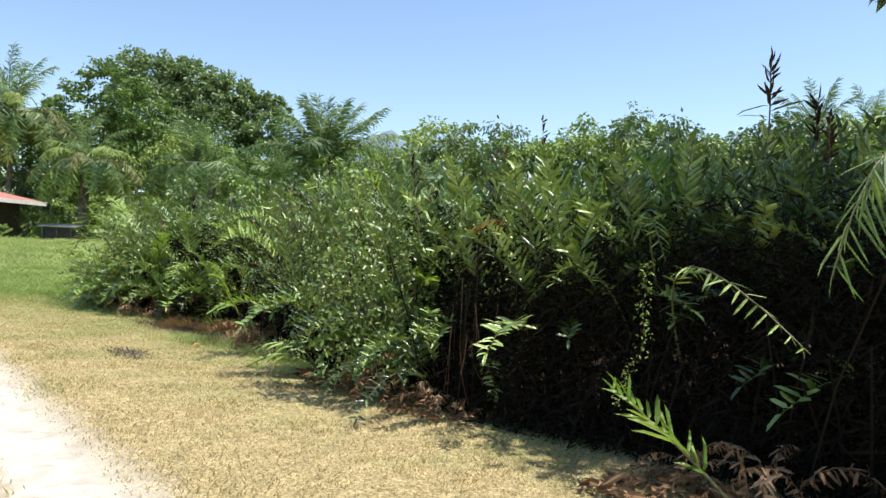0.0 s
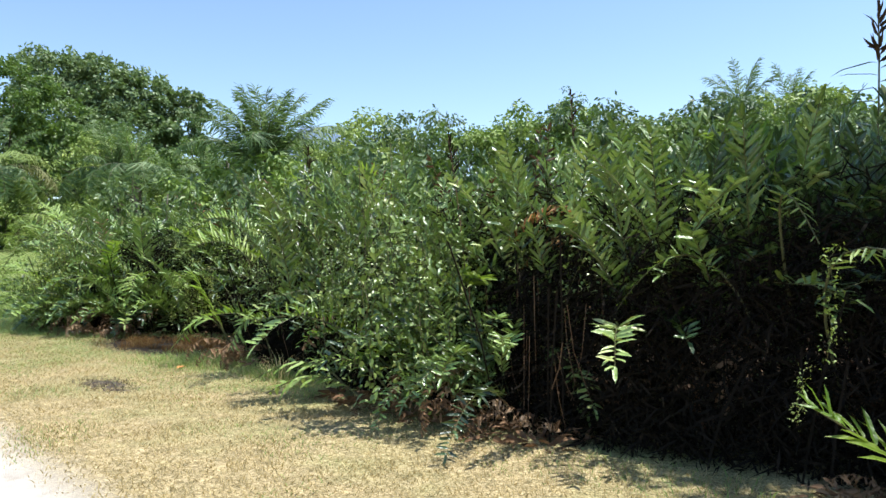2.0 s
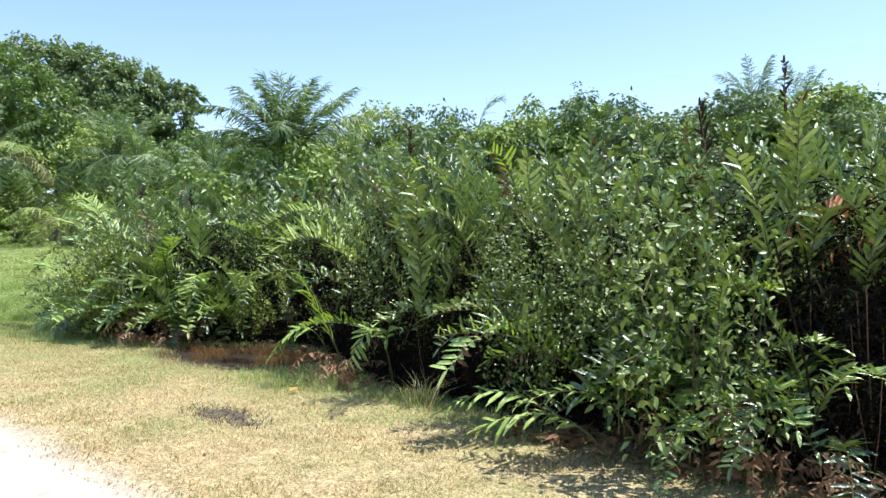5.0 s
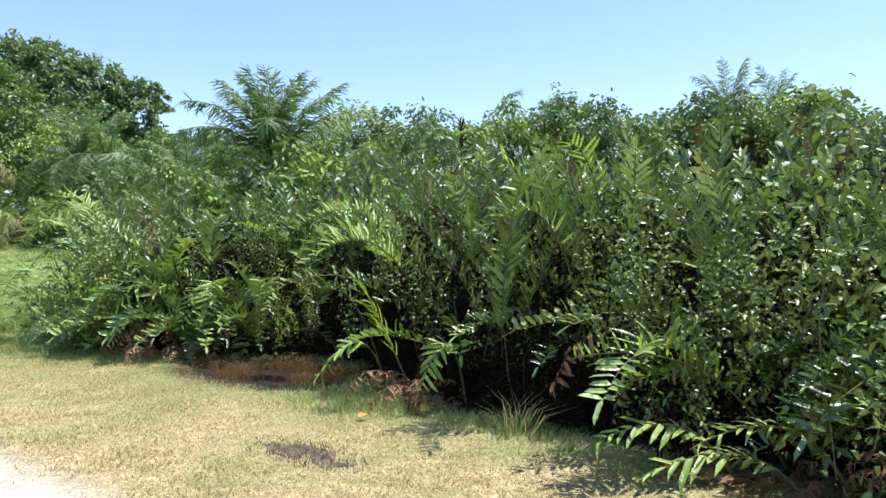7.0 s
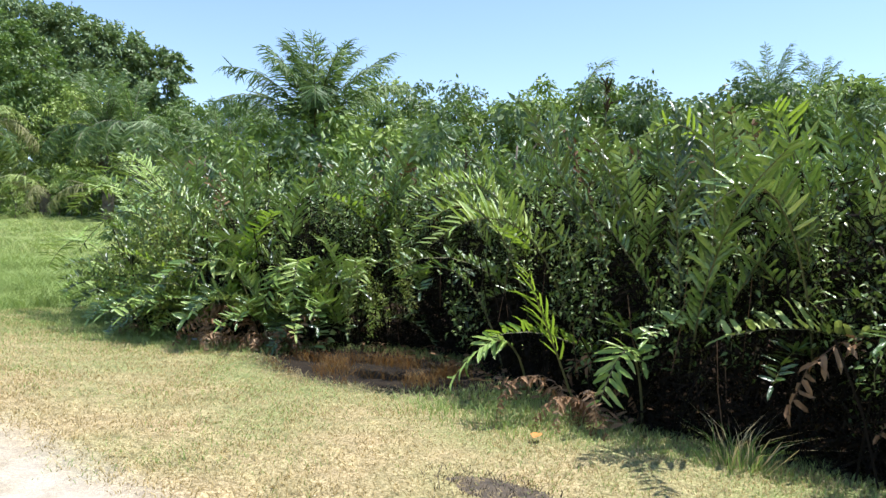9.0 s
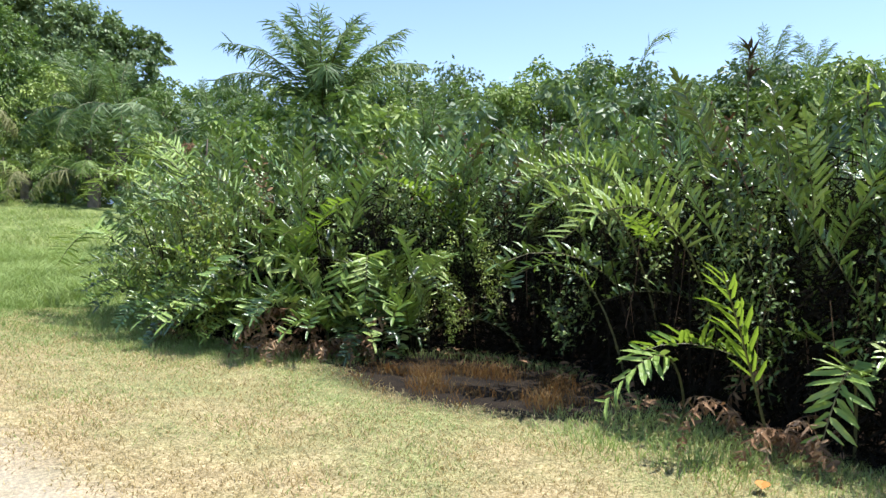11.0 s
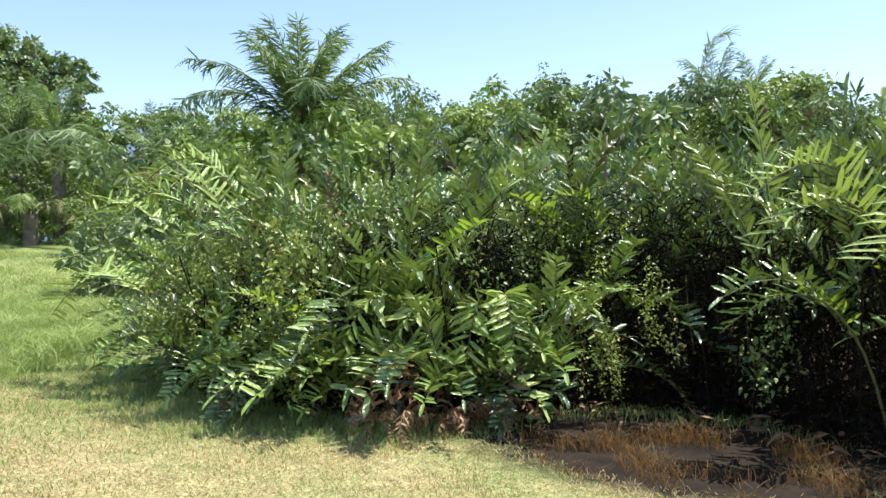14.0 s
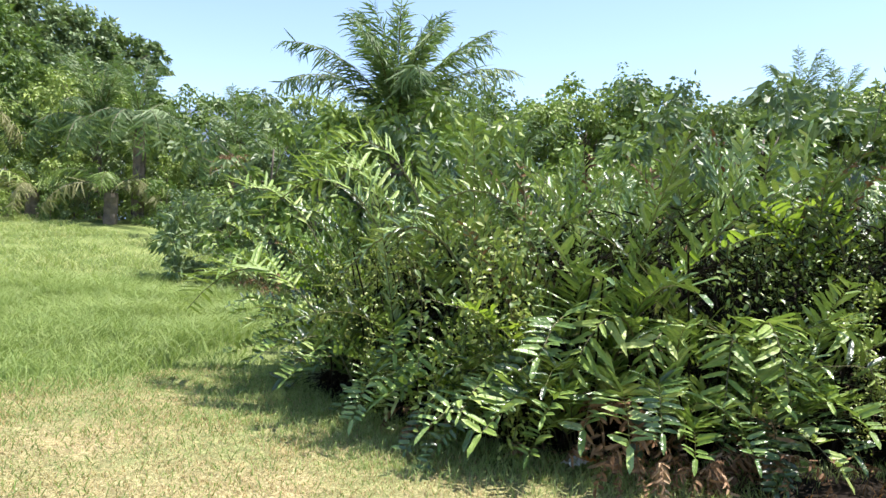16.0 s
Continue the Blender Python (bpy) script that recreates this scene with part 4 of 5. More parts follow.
# ---- climbers over the ferns ----
def stem_mesh(name, h, leaves, leaf=0.09, mat=VINE, spread=0.09):
    """One thin hanging stem with its small leaves."""
    b = Build()
    t = np.linspace(0, 1, 8)
    c = np.stack([np.cumsum(rng.normal(0, 0.06, 8)), np.cumsum(rng.normal(0, 0.06, 8)), h * (1 - t)], 1)
    b.tube(c, 0.004, 3, 1, cap=False)
    q = rng.random(leaves)
    p = np.stack([np.interp(q, t, c[:, j]) for j in range(3)], 1) + rng.normal(0, spread, (leaves, 3))
    nn = unit(rand_dirs(leaves, 0.1, 1.0) + np.array([0, 0, 0.6]))
    b.leaves(p, rand_dirs(leaves, -0.9, 0.25), nn, leaf * 1.35 * rng.uniform(0.6, 1.3, leaves), leaf * 0.72, 0.25, 0.25, 0, shape=(0.3, 1.0, 0.65, 0.75))
    return b.mesh(name, (mat, STALK))


STEMS = [stem_mesh("leafy_stem", 1.7, 85, 0.055), stem_mesh("leafy_stem", 1.2, 65, 0.05), stem_mesh("leafy_stem", 2.0, 95, 0.06), stem_mesh("leafy_stem", 1.4, 75, 0.064), stem_mesh("leafy_stem", 0.9, 55, 0.056)]

SHORT_STEMS = [STEMS[0], STEMS[1], STEMS[3], STEMS[4]]

# yellow-green vine leaf, lightened in colour so the strands look sunlit
VINE_SUNLIT = leaf_material("sunlit_vine_leaf", [(0.15, (0.12, 0.19, 0.03)), (0.5, (0.24, 0.32, 0.06)), (0.85, (0.38, 0.43, 0.12)), (1.0, (0.5, 0.45, 0.16))], translucent=0.3, rough=0.42, spec=0.45, through_col=(0.3, 0.4, 0.05))
SUNLIT_STEMS = [stem_mesh("leafy_stem", h, n, leaf, VINE_SUNLIT, 0.07) for h, n, leaf in ((1.7, 130, 0.05), (1.4, 110, 0.055), (1.1, 90, 0.05))]


def climber(s, d, z, k, turn, stems, r, w=0.8, meshes=None):
    x, y = xy(s, d)
    base = thing("climbing_vine", "small-leaved green climbing vine draped over the ferns", "vine", "climbers over the thicket", pose(x, y, float(height(x, y)) + z, 0, 0, turn))
    for i in range(stems):
        kk = k * r.uniform(0.8, 1.15)
        part("leafy_stem", r.choice(meshes or STEMS), base, "", pose(r.uniform(-w / 2, w / 2), r.uniform(-0.15, 0.15), r.uniform(-0.05, 0.3), r.uniform(-12, 12), r.uniform(-12, 12), r.uniform(0, 360)) @ Matrix.Diagonal((kk, kk, kk, 1)))


for i in range(52):
    s = frng.uniform(5.4, 19.5)
    if noise.noise((s * 1.3, 8.0, 2.0)) < frng.uniform(-0.3, 0.25) or frng.random() < 0.85 * float(np.interp(s, HOLLOW_S, HOLLOW)):
        continue
    climber(s, front(s) + frng.uniform(0.05, 1.3), frng.uniform(0.0, 0.4), frng.uniform(0.7, 1.05), 50 + frng.uniform(-40, 40), 6, frng)

for ss, dd, z, k in ((18.3, 4.62, 0.0, 0.55), (18.45, 4.68, 0.0, 0.45), (17.4, 4.72, 0.0, 0.85), (17.3, 4.78, 0.1, 0.85), (17.5, 4.75, 0.0, 0.7), (17.4, 4.85, 0.55, 0.6), (14.9, 6.5, 0.35, 0.55), (14.6, 6.6, 0.5, 0.55), (15.0, 6.3, 0.25, 0.5)):
    climber(ss, dd, z, k, ss * 60, 4, frng, 0.22, SUNLIT_STEMS)
for i in range(22):
    s = frng.uniform(7.4, 11.4)
    climber(s, front(s) + frng.uniform(0.35, 0.9), frng.uniform(0.1, 1.0), frng.uniform(0.55, 0.85), frng.uniform(0, 360), 3, frng, 0.7, SHORT_STEMS)
climber(2.98, 4.42, 0.62, 0.36, 0, 1, frng, 0.05, SUNLIT_STEMS)
climber(3.0, 4.38, 0.35, 0.3, 0, 1, frng, 0.05, SUNLIT_STEMS)
for i in range(5):
    s = frng.uniform(14.8, 19.6)
    climber(s, front(s) + frng.uniform(0.5, 1.1), frng.uniform(0.5, 1.0), frng.uniform(0.55, 0.8), frng.uniform(0, 360), 5, frng, 0.8, SUNLIT_STEMS)
for i in range(150):
    s = frng.uniform(4.8, 20.2)
    if noise.noise((s * 1.3, 4.0, 2.0)) < frng.uniform(-0.45, 0.2) or frng.random() < 0.5 * float(np.interp(s, HOLLOW_S, HOLLOW)):
        continue
    climber(s, front(s) + frng.uniform(0.6, 1.9) + 0.5 * float(np.interp(s, HOLLOW_S, HOLLOW)), frng.uniform(0.45, 0.85) + 0.35 * float(np.interp(s, HOLLOW_S, HOLLOW)), frng.uniform(0.6, 0.85), frng.uniform(0, 360), 5, frng, 1.0, SHORT_STEMS)


# ---- grass ----
def scatter(count, s0, s1, d0, d1):
    s, d = rng.uniform(s0, s1, count), rng.uniform(d0, d1, count)
    x, y = s * U[0] + d * N[0], s * U[1] + d * N[1]
    return s, d, np.stack([x, y, height(x, y) - 0.01], 1)




def grass(name, mat, p, length, width, lean, label, category="grass"):
    b = Build()
    k = len(p)
    le = rand_dirs(k, -0.1, 0.1) * rng.uniform(0.35, 1.0, (k, 1)) * lean
    b.blades(p, le, length * rng.uniform(0.5, 1.2, k), width, 0)
    return tagged(new(name, b.mesh(name, (mat,))), label, category, kind="stuff")


s, d, p = scatter(120000, 0.5, 22, 0.5, 5.6)
off_track = (np.abs(d - 1.12) > rng.uniform(0.2, 0.55, len(s))) | (s > rng.uniform(13, 20, len(s)))
in_bay = ((s - 13.9) / 1.8) ** 2 + ((d - 5.8) / 1.3) ** 2 < rng.uniform(0.6, 1.2, len(s))
keep = (d < np.interp(s, FS, FD) + 0.3) & off_track & ~in_bay
grass("dry_grass", GRASS_DRY, p[keep], 0.045, 0.008, 1.7, "short straw-coloured mown grass of the verge")
s, d, p = scatter(80000, 2, 26, 1.0, 6.5)
patch = np.array([noise.noise((a * 0.9, b * 0.9, 0)) for a, b in zip(p[:, 0], p[:, 1])])
in_bay = ((s - 13.9) / 1.8) ** 2 + ((d - 5.8) / 1.3) ** 2 < rng.uniform(0.6, 1.2, len(s))
keep = (d < np.interp(s, FS, FD) + 0.4) & ~in_bay & (patch + 0.045 * (s - 7) + 0.18 * (d - 3.4) > rng.uniform(-0.1, 0.7, len(s)))
grass("green_grass", GRASS_GREEN, p[keep], 0.05, 0.0065, 1.3, "short green grass growing through the dry verge")
s, d, p = scatter(30000, 17, 25, -3.5, 6.2)
keep = (d < np.interp(s, FS, FD) + 0.2) & (rng.random(len(s)) < np.clip((s - 16.5) / 5, 0.1, 1))
grass("field_edge_grass", FIELD_GRASS, p[keep], 0.085, 0.008, 1.5, "soft green grass where the verge meets the field")
s, d, p = scatter(60000, 8, 22, 3.4, 7.2)
edge = np.interp(s, FS, FD)
in_bay = ((s - 13.9) / 1.8) ** 2 + ((d - 5.8) / 1.3) ** 2 < rng.uniform(0.5, 1.1, len(s))
keep = (d > edge - rng.uniform(0, 1, len(s)) * np.interp(s, (8, 10, 11, 22), (0.35, 0.45, 1.2, 1.2))) & (d < edge + 0.5) & ~in_bay
grass("edge_grass", GRASS_GREEN, p[keep], np.interp(s[keep], (8, 10, 11.2), (0.07, 0.08, 0.12)), 0.007, 0.9, "longer soft green grass along the foot of the thicket")
s, d, p = scatter(24000, 11.4, 16.2, 3.9, 7.3)
clump = np.array([noise.noise((a * 2.2, b * 2.2, 4)) for a, b in zip(p[:, 0], p[:, 1])])
keep = (d < np.interp(s, FS, FD) + 0.3) & (((s - 13.95) / 1.5) ** 2 + ((d - 5.5) / 1.1) ** 2 < rng.uniform(0.3, 1.1, len(s))) & (clump > rng.uniform(-0.1, 0.45, len(s)))
grass("russet_grass", GRASS_RED, p[keep], 0.16 * (0.5 + np.clip(clump[keep] + 0.4, 0, 1)), 0.006, 1.2, "rusty brown marsh grass in the hollow of the thicket")
def field_patch(name, count, s0, s1, d0, d1, long, width, label):
    s, d, p = scatter(count, s0, s1, d0, d1)
    tuft = np.array([noise.noise((a * 0.55, b * 0.55, 2)) + 0.6 * noise.noise((a * 1.9, b * 1.9, 6)) for a, b in zip(p[:, 0], p[:, 1])])
    keep = (d < np.interp(s, FS, FD)) & (s > 21.5 + 0.16 * np.abs(d - 4) + 1.6 * tuft + rng.uniform(0, 1.2, len(s))) & (tuft > rng.uniform(-0.9, 0.1, len(s)))
    return grass(name, FIELD_GRASS, p[keep], long * (0.55 + np.clip(tuft[keep] + 0.2, 0, 1)), width, 1.7, label)


field_patch("tall_grass", 90000, 21.0, 31, -3, 10, 0.42, 0.013, "tall lush green grass at the near edge of the field")
field_patch("field_grass", 70000, 26, 52, -8, 16, 0.27, 0.024, "rough green grass of the open field")


# ---- burnt patch and weeds on the verge ----
def mound(name, s0, d0, rs, rd, h, mat, label, category):
    v, f, k, rings = [], [], 22, 5
    for i in range(rings):
        q = 1 - i / (rings - 1)
        for j in range(k):
            g = 2 * np.pi * j / k
            wob = 1 + 0.35 * noise.noise((np.cos(g) * 1.3 + s0, np.sin(g) * 1.3, 2.0))
            x, y = xy(s0 + rs * q * wob * np.cos(g), d0 + rd * q * wob * np.sin(g))
            v.append((x, y, float(height(x, y)) - 0.012 + h * (1 - q ** 2) * (0.6 + 0.5 * noise.noise((x * 6, y * 6, 1)))))
    for i in range(rings - 1):
        for j in range(k):
            f.append((i * k + j, i * k + (j + 1) % k, (i + 1) * k + (j + 1) % k, (i + 1) * k + j))
    return tagged(new(name, mesh_of(name, v, f, [mat], smooth=True)), label, category)


mound("burnt_patch", 10.2, 3.08, 0.62, 0.26, 0.05, BURNT, "charred dark patch of burnt grass on the verge", "burnt patch")
s, d, p = scatter(2600, 9.2, 11.2, 2.6, 3.6)
keep = (((s - 10.2) / 0.75) ** 2 + ((d - 3.08) / 0.34) ** 2 < rng.uniform(0.1, 1.0, len(s)))
grass("charred_grass", BURNT, p[keep], 0.07, 0.006, 1.3, "charred grass stubble on the burnt patch")


def weed(s0, d0, h, blades, mat, spread, label):
    k = blades
    s, d = s0 + rng.normal(0, spread, k), d0 + rng.normal(0, spread, k)
    x, y = s * U[0] + d * N[0], s * U[1] + d * N[1]
    cx, cy = xy(s0, d0)
    out = np.stack([x - cx, y - cy, np.zeros(k)], 1) / max(spread, 0.01)
    b = Build()
    b.blades(np.stack([x, y, height(x, y) - 0.02], 1), out * 0.4 + rand_dirs(k, -0.1, 0.1) * 0.6, h * rng.uniform(0.4, 1.15, k), 0.009)
    return tagged(new("grass_tuft", b.mesh("grass_tuft", (mat,))), label, "grass tuft", "grass tufts", "stuff")


weed(9.5, 4.92, 0.32, 90, FIELD_GRASS, 0.1, "yellow-green tuft of coarse grass at the thicket's foot")
weed(9.52, 4.95, 0.46, 50, GRASS_DRY, 0.08, "straw-coloured tuft of coarse grass at the thicket's foot")
weed(11.3, 4.55, 0.17, 150, GRASS_GREEN, 0.2, "soft green tuft of grass at the thicket's foot")
weed(12.0, 4.5, 0.16, 150, GRASS_GREEN, 0.22, "soft green tuft of grass at the thicket's foot")
weed(3.3, 4.2, 0.12, 60, GRASS_GREEN, 0.2, "small green tuft of grass beside dead leaves")


# ---- litter on the verge ----
def wrapper(s0, d0):
    """A crumpled sheet of plastic."""
    r = random.Random(3)
    x0, y0 = xy(s0, d0)
    base = thing("plastic_wrapper", "crumpled white and orange plastic wrapper lying in the grass", "wrapper", m=pose(x0, y0, ground_at(s0, d0) + 0.02, 0, 0, 25))
    for nm, mat, a, b_, ox in (("sheet", WHITE_PAINT, 0.2, 0.14, 0.0), ("printed_end", ORANGE, 0.07, 0.14, 0.2)):
        n = 7
        v = [(ox + a * i / (n - 1), b_ * j / (n - 1) + r.uniform(-0.008, 0.008), 0.02 + 0.035 * r.random()) for j in range(n) for i in range(n)]
        f = [(j * n + i, j * n + i + 1, (j + 1) * n + i + 1, (j + 1) * n + i) for j in range(n - 1) for i in range(n - 1)]
        part(nm, mesh_of(nm, v, f, [mat]), base, "orange printed end" if ox else "")


wrapper(16.7, 4.85)
b = Build()
b.leaves(np.array([[0.0, 0, 0.03]]), np.array([[1.0, 0.2, 0.1]]), np.array([[0, 0, 1.0]]), 0.16, 0.09, 0.3, 0.1)
tagged(new("fallen_leaf", b.mesh("fallen_leaf", (ORANGE,))), "fallen orange leaf on the grass", "leaf").matrix_basis = pose(*xy(10.8, 4.2), ground_at(10.8, 4.2) + 0.02, 0, 0, 40)


# ---- trees ----
def tree_meshes(h, spread, clumps, leaves, leaf, mat, base=0.35, flat=0.8, trunk=0.25, ragged=0.35, fork=0.0):
    tb, cb = Build(), Build()
    t = np.linspace(0, 1, 8)
    bend = np.cumsum(rng.normal(0, 0.03 * h, (8, 2)), axis=0) * 0.3
    c = np.stack([bend[:, 0], bend[:, 1], t * h * 0.82], 1)
    tb.tube(c, np.linspace(trunk, trunk * 0.3, 8), 8)
    P, D = [], []
    for i in range(clumps):
        q = base + (1 - base) * (i + rng.random()) / clumps
        prof = np.sqrt(max(0.03, 1 - ((q - (base + 0.35 * (1 - base))) / (0.72 * (1 - base))) ** 2))
        a = rng.uniform(0, 2 * np.pi)
        r = spread * prof * rng.uniform(0.45, 1.0 + ragged)
        centre = np.array([np.cos(a) * r, np.sin(a) * r, h * q * flat + h * (1 - flat) * q])
        start = np.array([np.interp(q * 0.62, t, c[:, 0]), np.interp(q * 0.62, t, c[:, 1]), max(0.82 * h * q * 0.7, fork * h)])
        mid = (start + centre) / 2 + np.array([0, 0, 0.06 * h])
        if i % 2 == 0:
            tb.tube([start, mid, centre], [trunk * 0.3, trunk * 0.18, trunk * 0.07], 5)
        rad = spread * rng.uniform(0.16, 0.3)
        k = leaves // clumps
        v = rand_dirs(k) * (rng.random(k) ** 0.45)[:, None] * rad * np.array([1, 1, 0.7])
        P.append(centre + v)
        D.append(unit(unit(v) + rand_dirs(k, -1, 0.2) * 0.9 + np.array([0, 0, -0.25])))
    P, D = np.concatenate(P), np.concatenate(D)
    cb.cards(P, D, unit(rand_dirs(len(P), -0.3, 1.0) + np.array([0, 0, 0.35])), leaf * rng.uniform(0.6, 1.4, len(P)), leaf * 0.55)
    return tb.mesh("trunk", (BARK,), True), cb.mesh("crown", (mat,))


def tree(meshes, x, y, k, turn, label, category="tree", group="", name="tree", sink=0.1, stretch=1.0):
    base = thing(name, label, category, group, pose(x, y, float(height(x, y)) - sink, 0, 0, turn))
    part("trunk", meshes[0], base, "", Matrix.Diagonal((k, k, k * stretch, 1)))
    part("crown", meshes[1], base, "", Matrix.Diagonal((k, k, k * stretch, 1)))
    return base


def lobed_tree(x, y, lobes, per_lobe, leaf, mat, trunk, label, group):
    """A broad tree whose crown is made of rounded lobes (x, y, z, radius from the foot), each a shell of leafy twigs with gaps."""
    z = float(height(x, y))
    base = thing("tree", label, "tree", group, pose(x, y, z - 0.1))
    tb, cb = Build(), Build()
    top, widest = max(l[2] for l in lobes), sorted(l[3] for l in lobes)[len(lobes) // 2]
    tb.tube([(0, 0, 0), (0.2, 0.1, top * 0.3), (0.0, 0.3, top * 0.55)], (trunk, trunk * 0.8, trunk * 0.6), 9)
    P, D = [], []
    for lx, ly, lz, r in lobes:
        tb.tube([(0.0, 0.2, top * 0.42), (lx * 0.55, ly * 0.55, 0.5 * (top * 0.5 + lz)), (lx, ly, lz)], (trunk * 0.45, trunk * 0.25, trunk * 0.1), 6)
        clumps = max(10, int(per_lobe / 42 * (r / widest) ** 2))
        for o in rand_dirs(clumps, -0.65, 1.0):
            c = np.array([lx, ly, lz]) + o * r * rng.uniform(0.62, 1.12) * np.array([1, 1, 0.85])
            n = 42
            out = unit(o + np.array([0, 0, -0.15]) + rng.normal(0, 0.35, 3))
            v = rand_dirs(n) * (rng.random(n) ** 0.5)[:, None] * r * 0.24 * np.array([1, 1, 0.6]) + out * rng.uniform(0, 0.28 * r, (n, 1))
            P.append(c + v)
            D.append(unit(out + rand_dirs(n, -1, 0.4) * 0.9))
    P, D = np.concatenate(P), np.concatenate(D)
    cb.cards(P, D, unit(rand_dirs(len(P), -0.2, 1.0) + np.array([0, 0, 0.3])), leaf * rng.uniform(0.6, 1.4, len(P)), leaf * 0.55)
    part("trunk", tb.mesh("trunk", (BARK,), True), base)
    part("crown", cb.mesh("crown", (mat,)), base)
    return base


lobed_tree(-34.5, 94, ((-5.2, 0, 20.3, 4.2), (-0.6, 1, 20.4, 3.9), (4.2, 0, 18.6, 3.7), (9.0, 0, 16.6, 3.2), (11.2, 0, 18.3, 1.7), (-3, -2, 14.2, 5.2), (4, -2, 12.8, 5.0), (9.5, 1, 11.6, 3.6), (-7, -1, 10, 5)), 4600, 0.6, TREE, 0.55,
           "large dark green broadleaf tree with a ragged many-lobed crown", "big trees")
lobed_tree(-30.0, 61, ((0.8, 0, 12.8, 2.3), (-1.8, 0, 11.0, 2.4), (3.2, -0.5, 10.6, 2.4), (4.8, 0, 7.4, 2.5), (1.2, -1.4, 8.2, 2.6), (-3.2, 0, 7.6, 2.6), (-1.4, -1.6, 5.2, 2.7), (3.4, -1.6, 4.6, 2.6), (-4.2, 0, 4.0, 2.6), (0.6, -1.9, 2.4, 2.4)), 2300, 0.36, TREE_LIGHT, 0.24,
           "yellow-green broadleaf tree, leafy almost to the ground", "light trees")
lobed_tree(-22.6, 63, ((0.0, 0, 8.0, 2.4), (-2.0, 0, 6.2, 2.4), (2.0, 0, 5.8, 2.3), (0.4, -1, 3.6, 2.8), (3.6, 0, 3.4, 2.2)), 1200, 0.36, TREE, 0.2,
           "dark green broadleaf tree, leafy almost to the ground", "light trees")
lobed_tree(-39.5, 64, ((0.0, 0, 8.6, 2.8), (-2.4, 0, 6.2, 2.8), (2.6, 0, 6.0, 2.8), (0.2, -1, 3.4, 3.0)), 1200, 0.36, TREE_LIGHT, 0.2,
           "yellow-green broadleaf tree, leafy almost to the ground", "light trees")

lobed_tree(*xy(-3.0, 8.6), [(xy(a, b)[0], xy(a, b)[1], z, r) for a, b, z, r in (
    (-1.0, -1.0, 6.6, 1.6), (0.6, -1.6, 6.2, 1.4), (0.8, 0.4, 6.8, 1.6), (2.2, -1.1, 6.1, 1.25), (2.4, 0.2, 6.6, 1.6), (3.8, -1.0, 6.0, 1.2), (3.9, 0.2, 6.5, 1.6), (5.2, -1.0, 6.0, 1.15), (5.4, 0.2, 6.4, 1.5), (3.0, -0.6, 7.2, 1.5), (4.6, -0.6, 7.2, 1.4),
    # lobes added out of view to cut sky light on the near ferns
    (1.2, 2.4, 8.4, 2.0), (3.6, 2.4, 8.4, 2.0), (4.4, 0.6, 8.4, 1.7),
    (0.0, 0.0, 9.0, 1.9), (2.6, 0.4, 8.8, 1.8), (5.1, -1.0, 4.3, 0.4))],
           2300, 0.2, TREE, 0.2, "tall broadleaf tree that shades the near end of the thicket", "shade trees")

# woodland edge behind the thicket
WOOD = [tree_meshes(10, 3.6, 64, 5200, 0.34, m, 0.15, trunk=0.15, ragged=0.35) for m in (TREE, TREE_LIGHT, TREE_LIGHT)]
wrng = random.Random(8)
for i in range(31):
    x = -22 + 2.1 * i + wrng.uniform(-0.6, 0.6)
    top = float(np.interp(x, (-22, -12, -4, 2, 8, 40), (8.2, 9.4, 9.9, 10.8, 11.3, 11.6)))
    y = 57 + wrng.uniform(-2.5, 2.5)
    k = (top - float(height(x, y))) / 9.2 * wrng.uniform(0.84, 1.13)
    tree(WOOD[i % 3], x, y, k, wrng.uniform(0, 360), "green woodland tree in the belt behind the thicket", group="woodland belt")
for i in range(16):
    az = radians(24 + i * 40 / 15 + wrng.uniform(-1.2, 1.2))
    r = wrng.uniform(58, 74)
    tree(WOOD[i % 3], -5 + r * math.sin(az), 5 + r * math.cos(az), 1.3 * wrng.uniform(0.85, 1.05), wrng.uniform(0, 360), "green woodland tree in the belt behind the thicket", group="woodland belt")

SHRUB = [tree_meshes(4.2, 1.7, 26, 1700, 0.23, m, 0.0, trunk=0.06, ragged=0.6) for m in (TREE_LIGHT, TREE, TREE_LIGHT)]
for i in range(70):
    s, d = wrng.uniform(10, 34), wrng.uniform(13, 30)
    if s > 20 and d < 16 or i % 2:
        continue
    x, y = xy(s, d)
    tree(SHRUB[i % 3], x, y, wrng.uniform(0.75, 1.15), wrng.uniform(0, 360), "leafy green shrub growing behind the ferns", "shrub", "shrubs behind the ferns", "shrub")


for x, y, k in ((-8.2, 30, 1.05), (-5.4, 29.5, 1.15), (-3.4, 30.5, 1.25), (-6.8, 31.0, 1.3), (-5.2, 31.4, 1.3), (0.5, 31, 1.15), (-9.6, 31.5, 1.1)):
    tree(SHRUB[int(abs(x) * 7) % 3], x, y, k, x * 40, "leafy green shrub growing behind the ferns", "shrub", "shrubs behind the ferns", "shrub")
for ss, dd, k in ((30.6, 12.4, 0.75), (29.5, 12.8, 0.7)):
    tree(SHRUB[int(dd * 10) % 3], *xy(ss, dd), k, ss * 70, "leafy green shrub growing behind the ferns", "shrub", "shrubs behind the ferns", "shrub", sink=0.5)
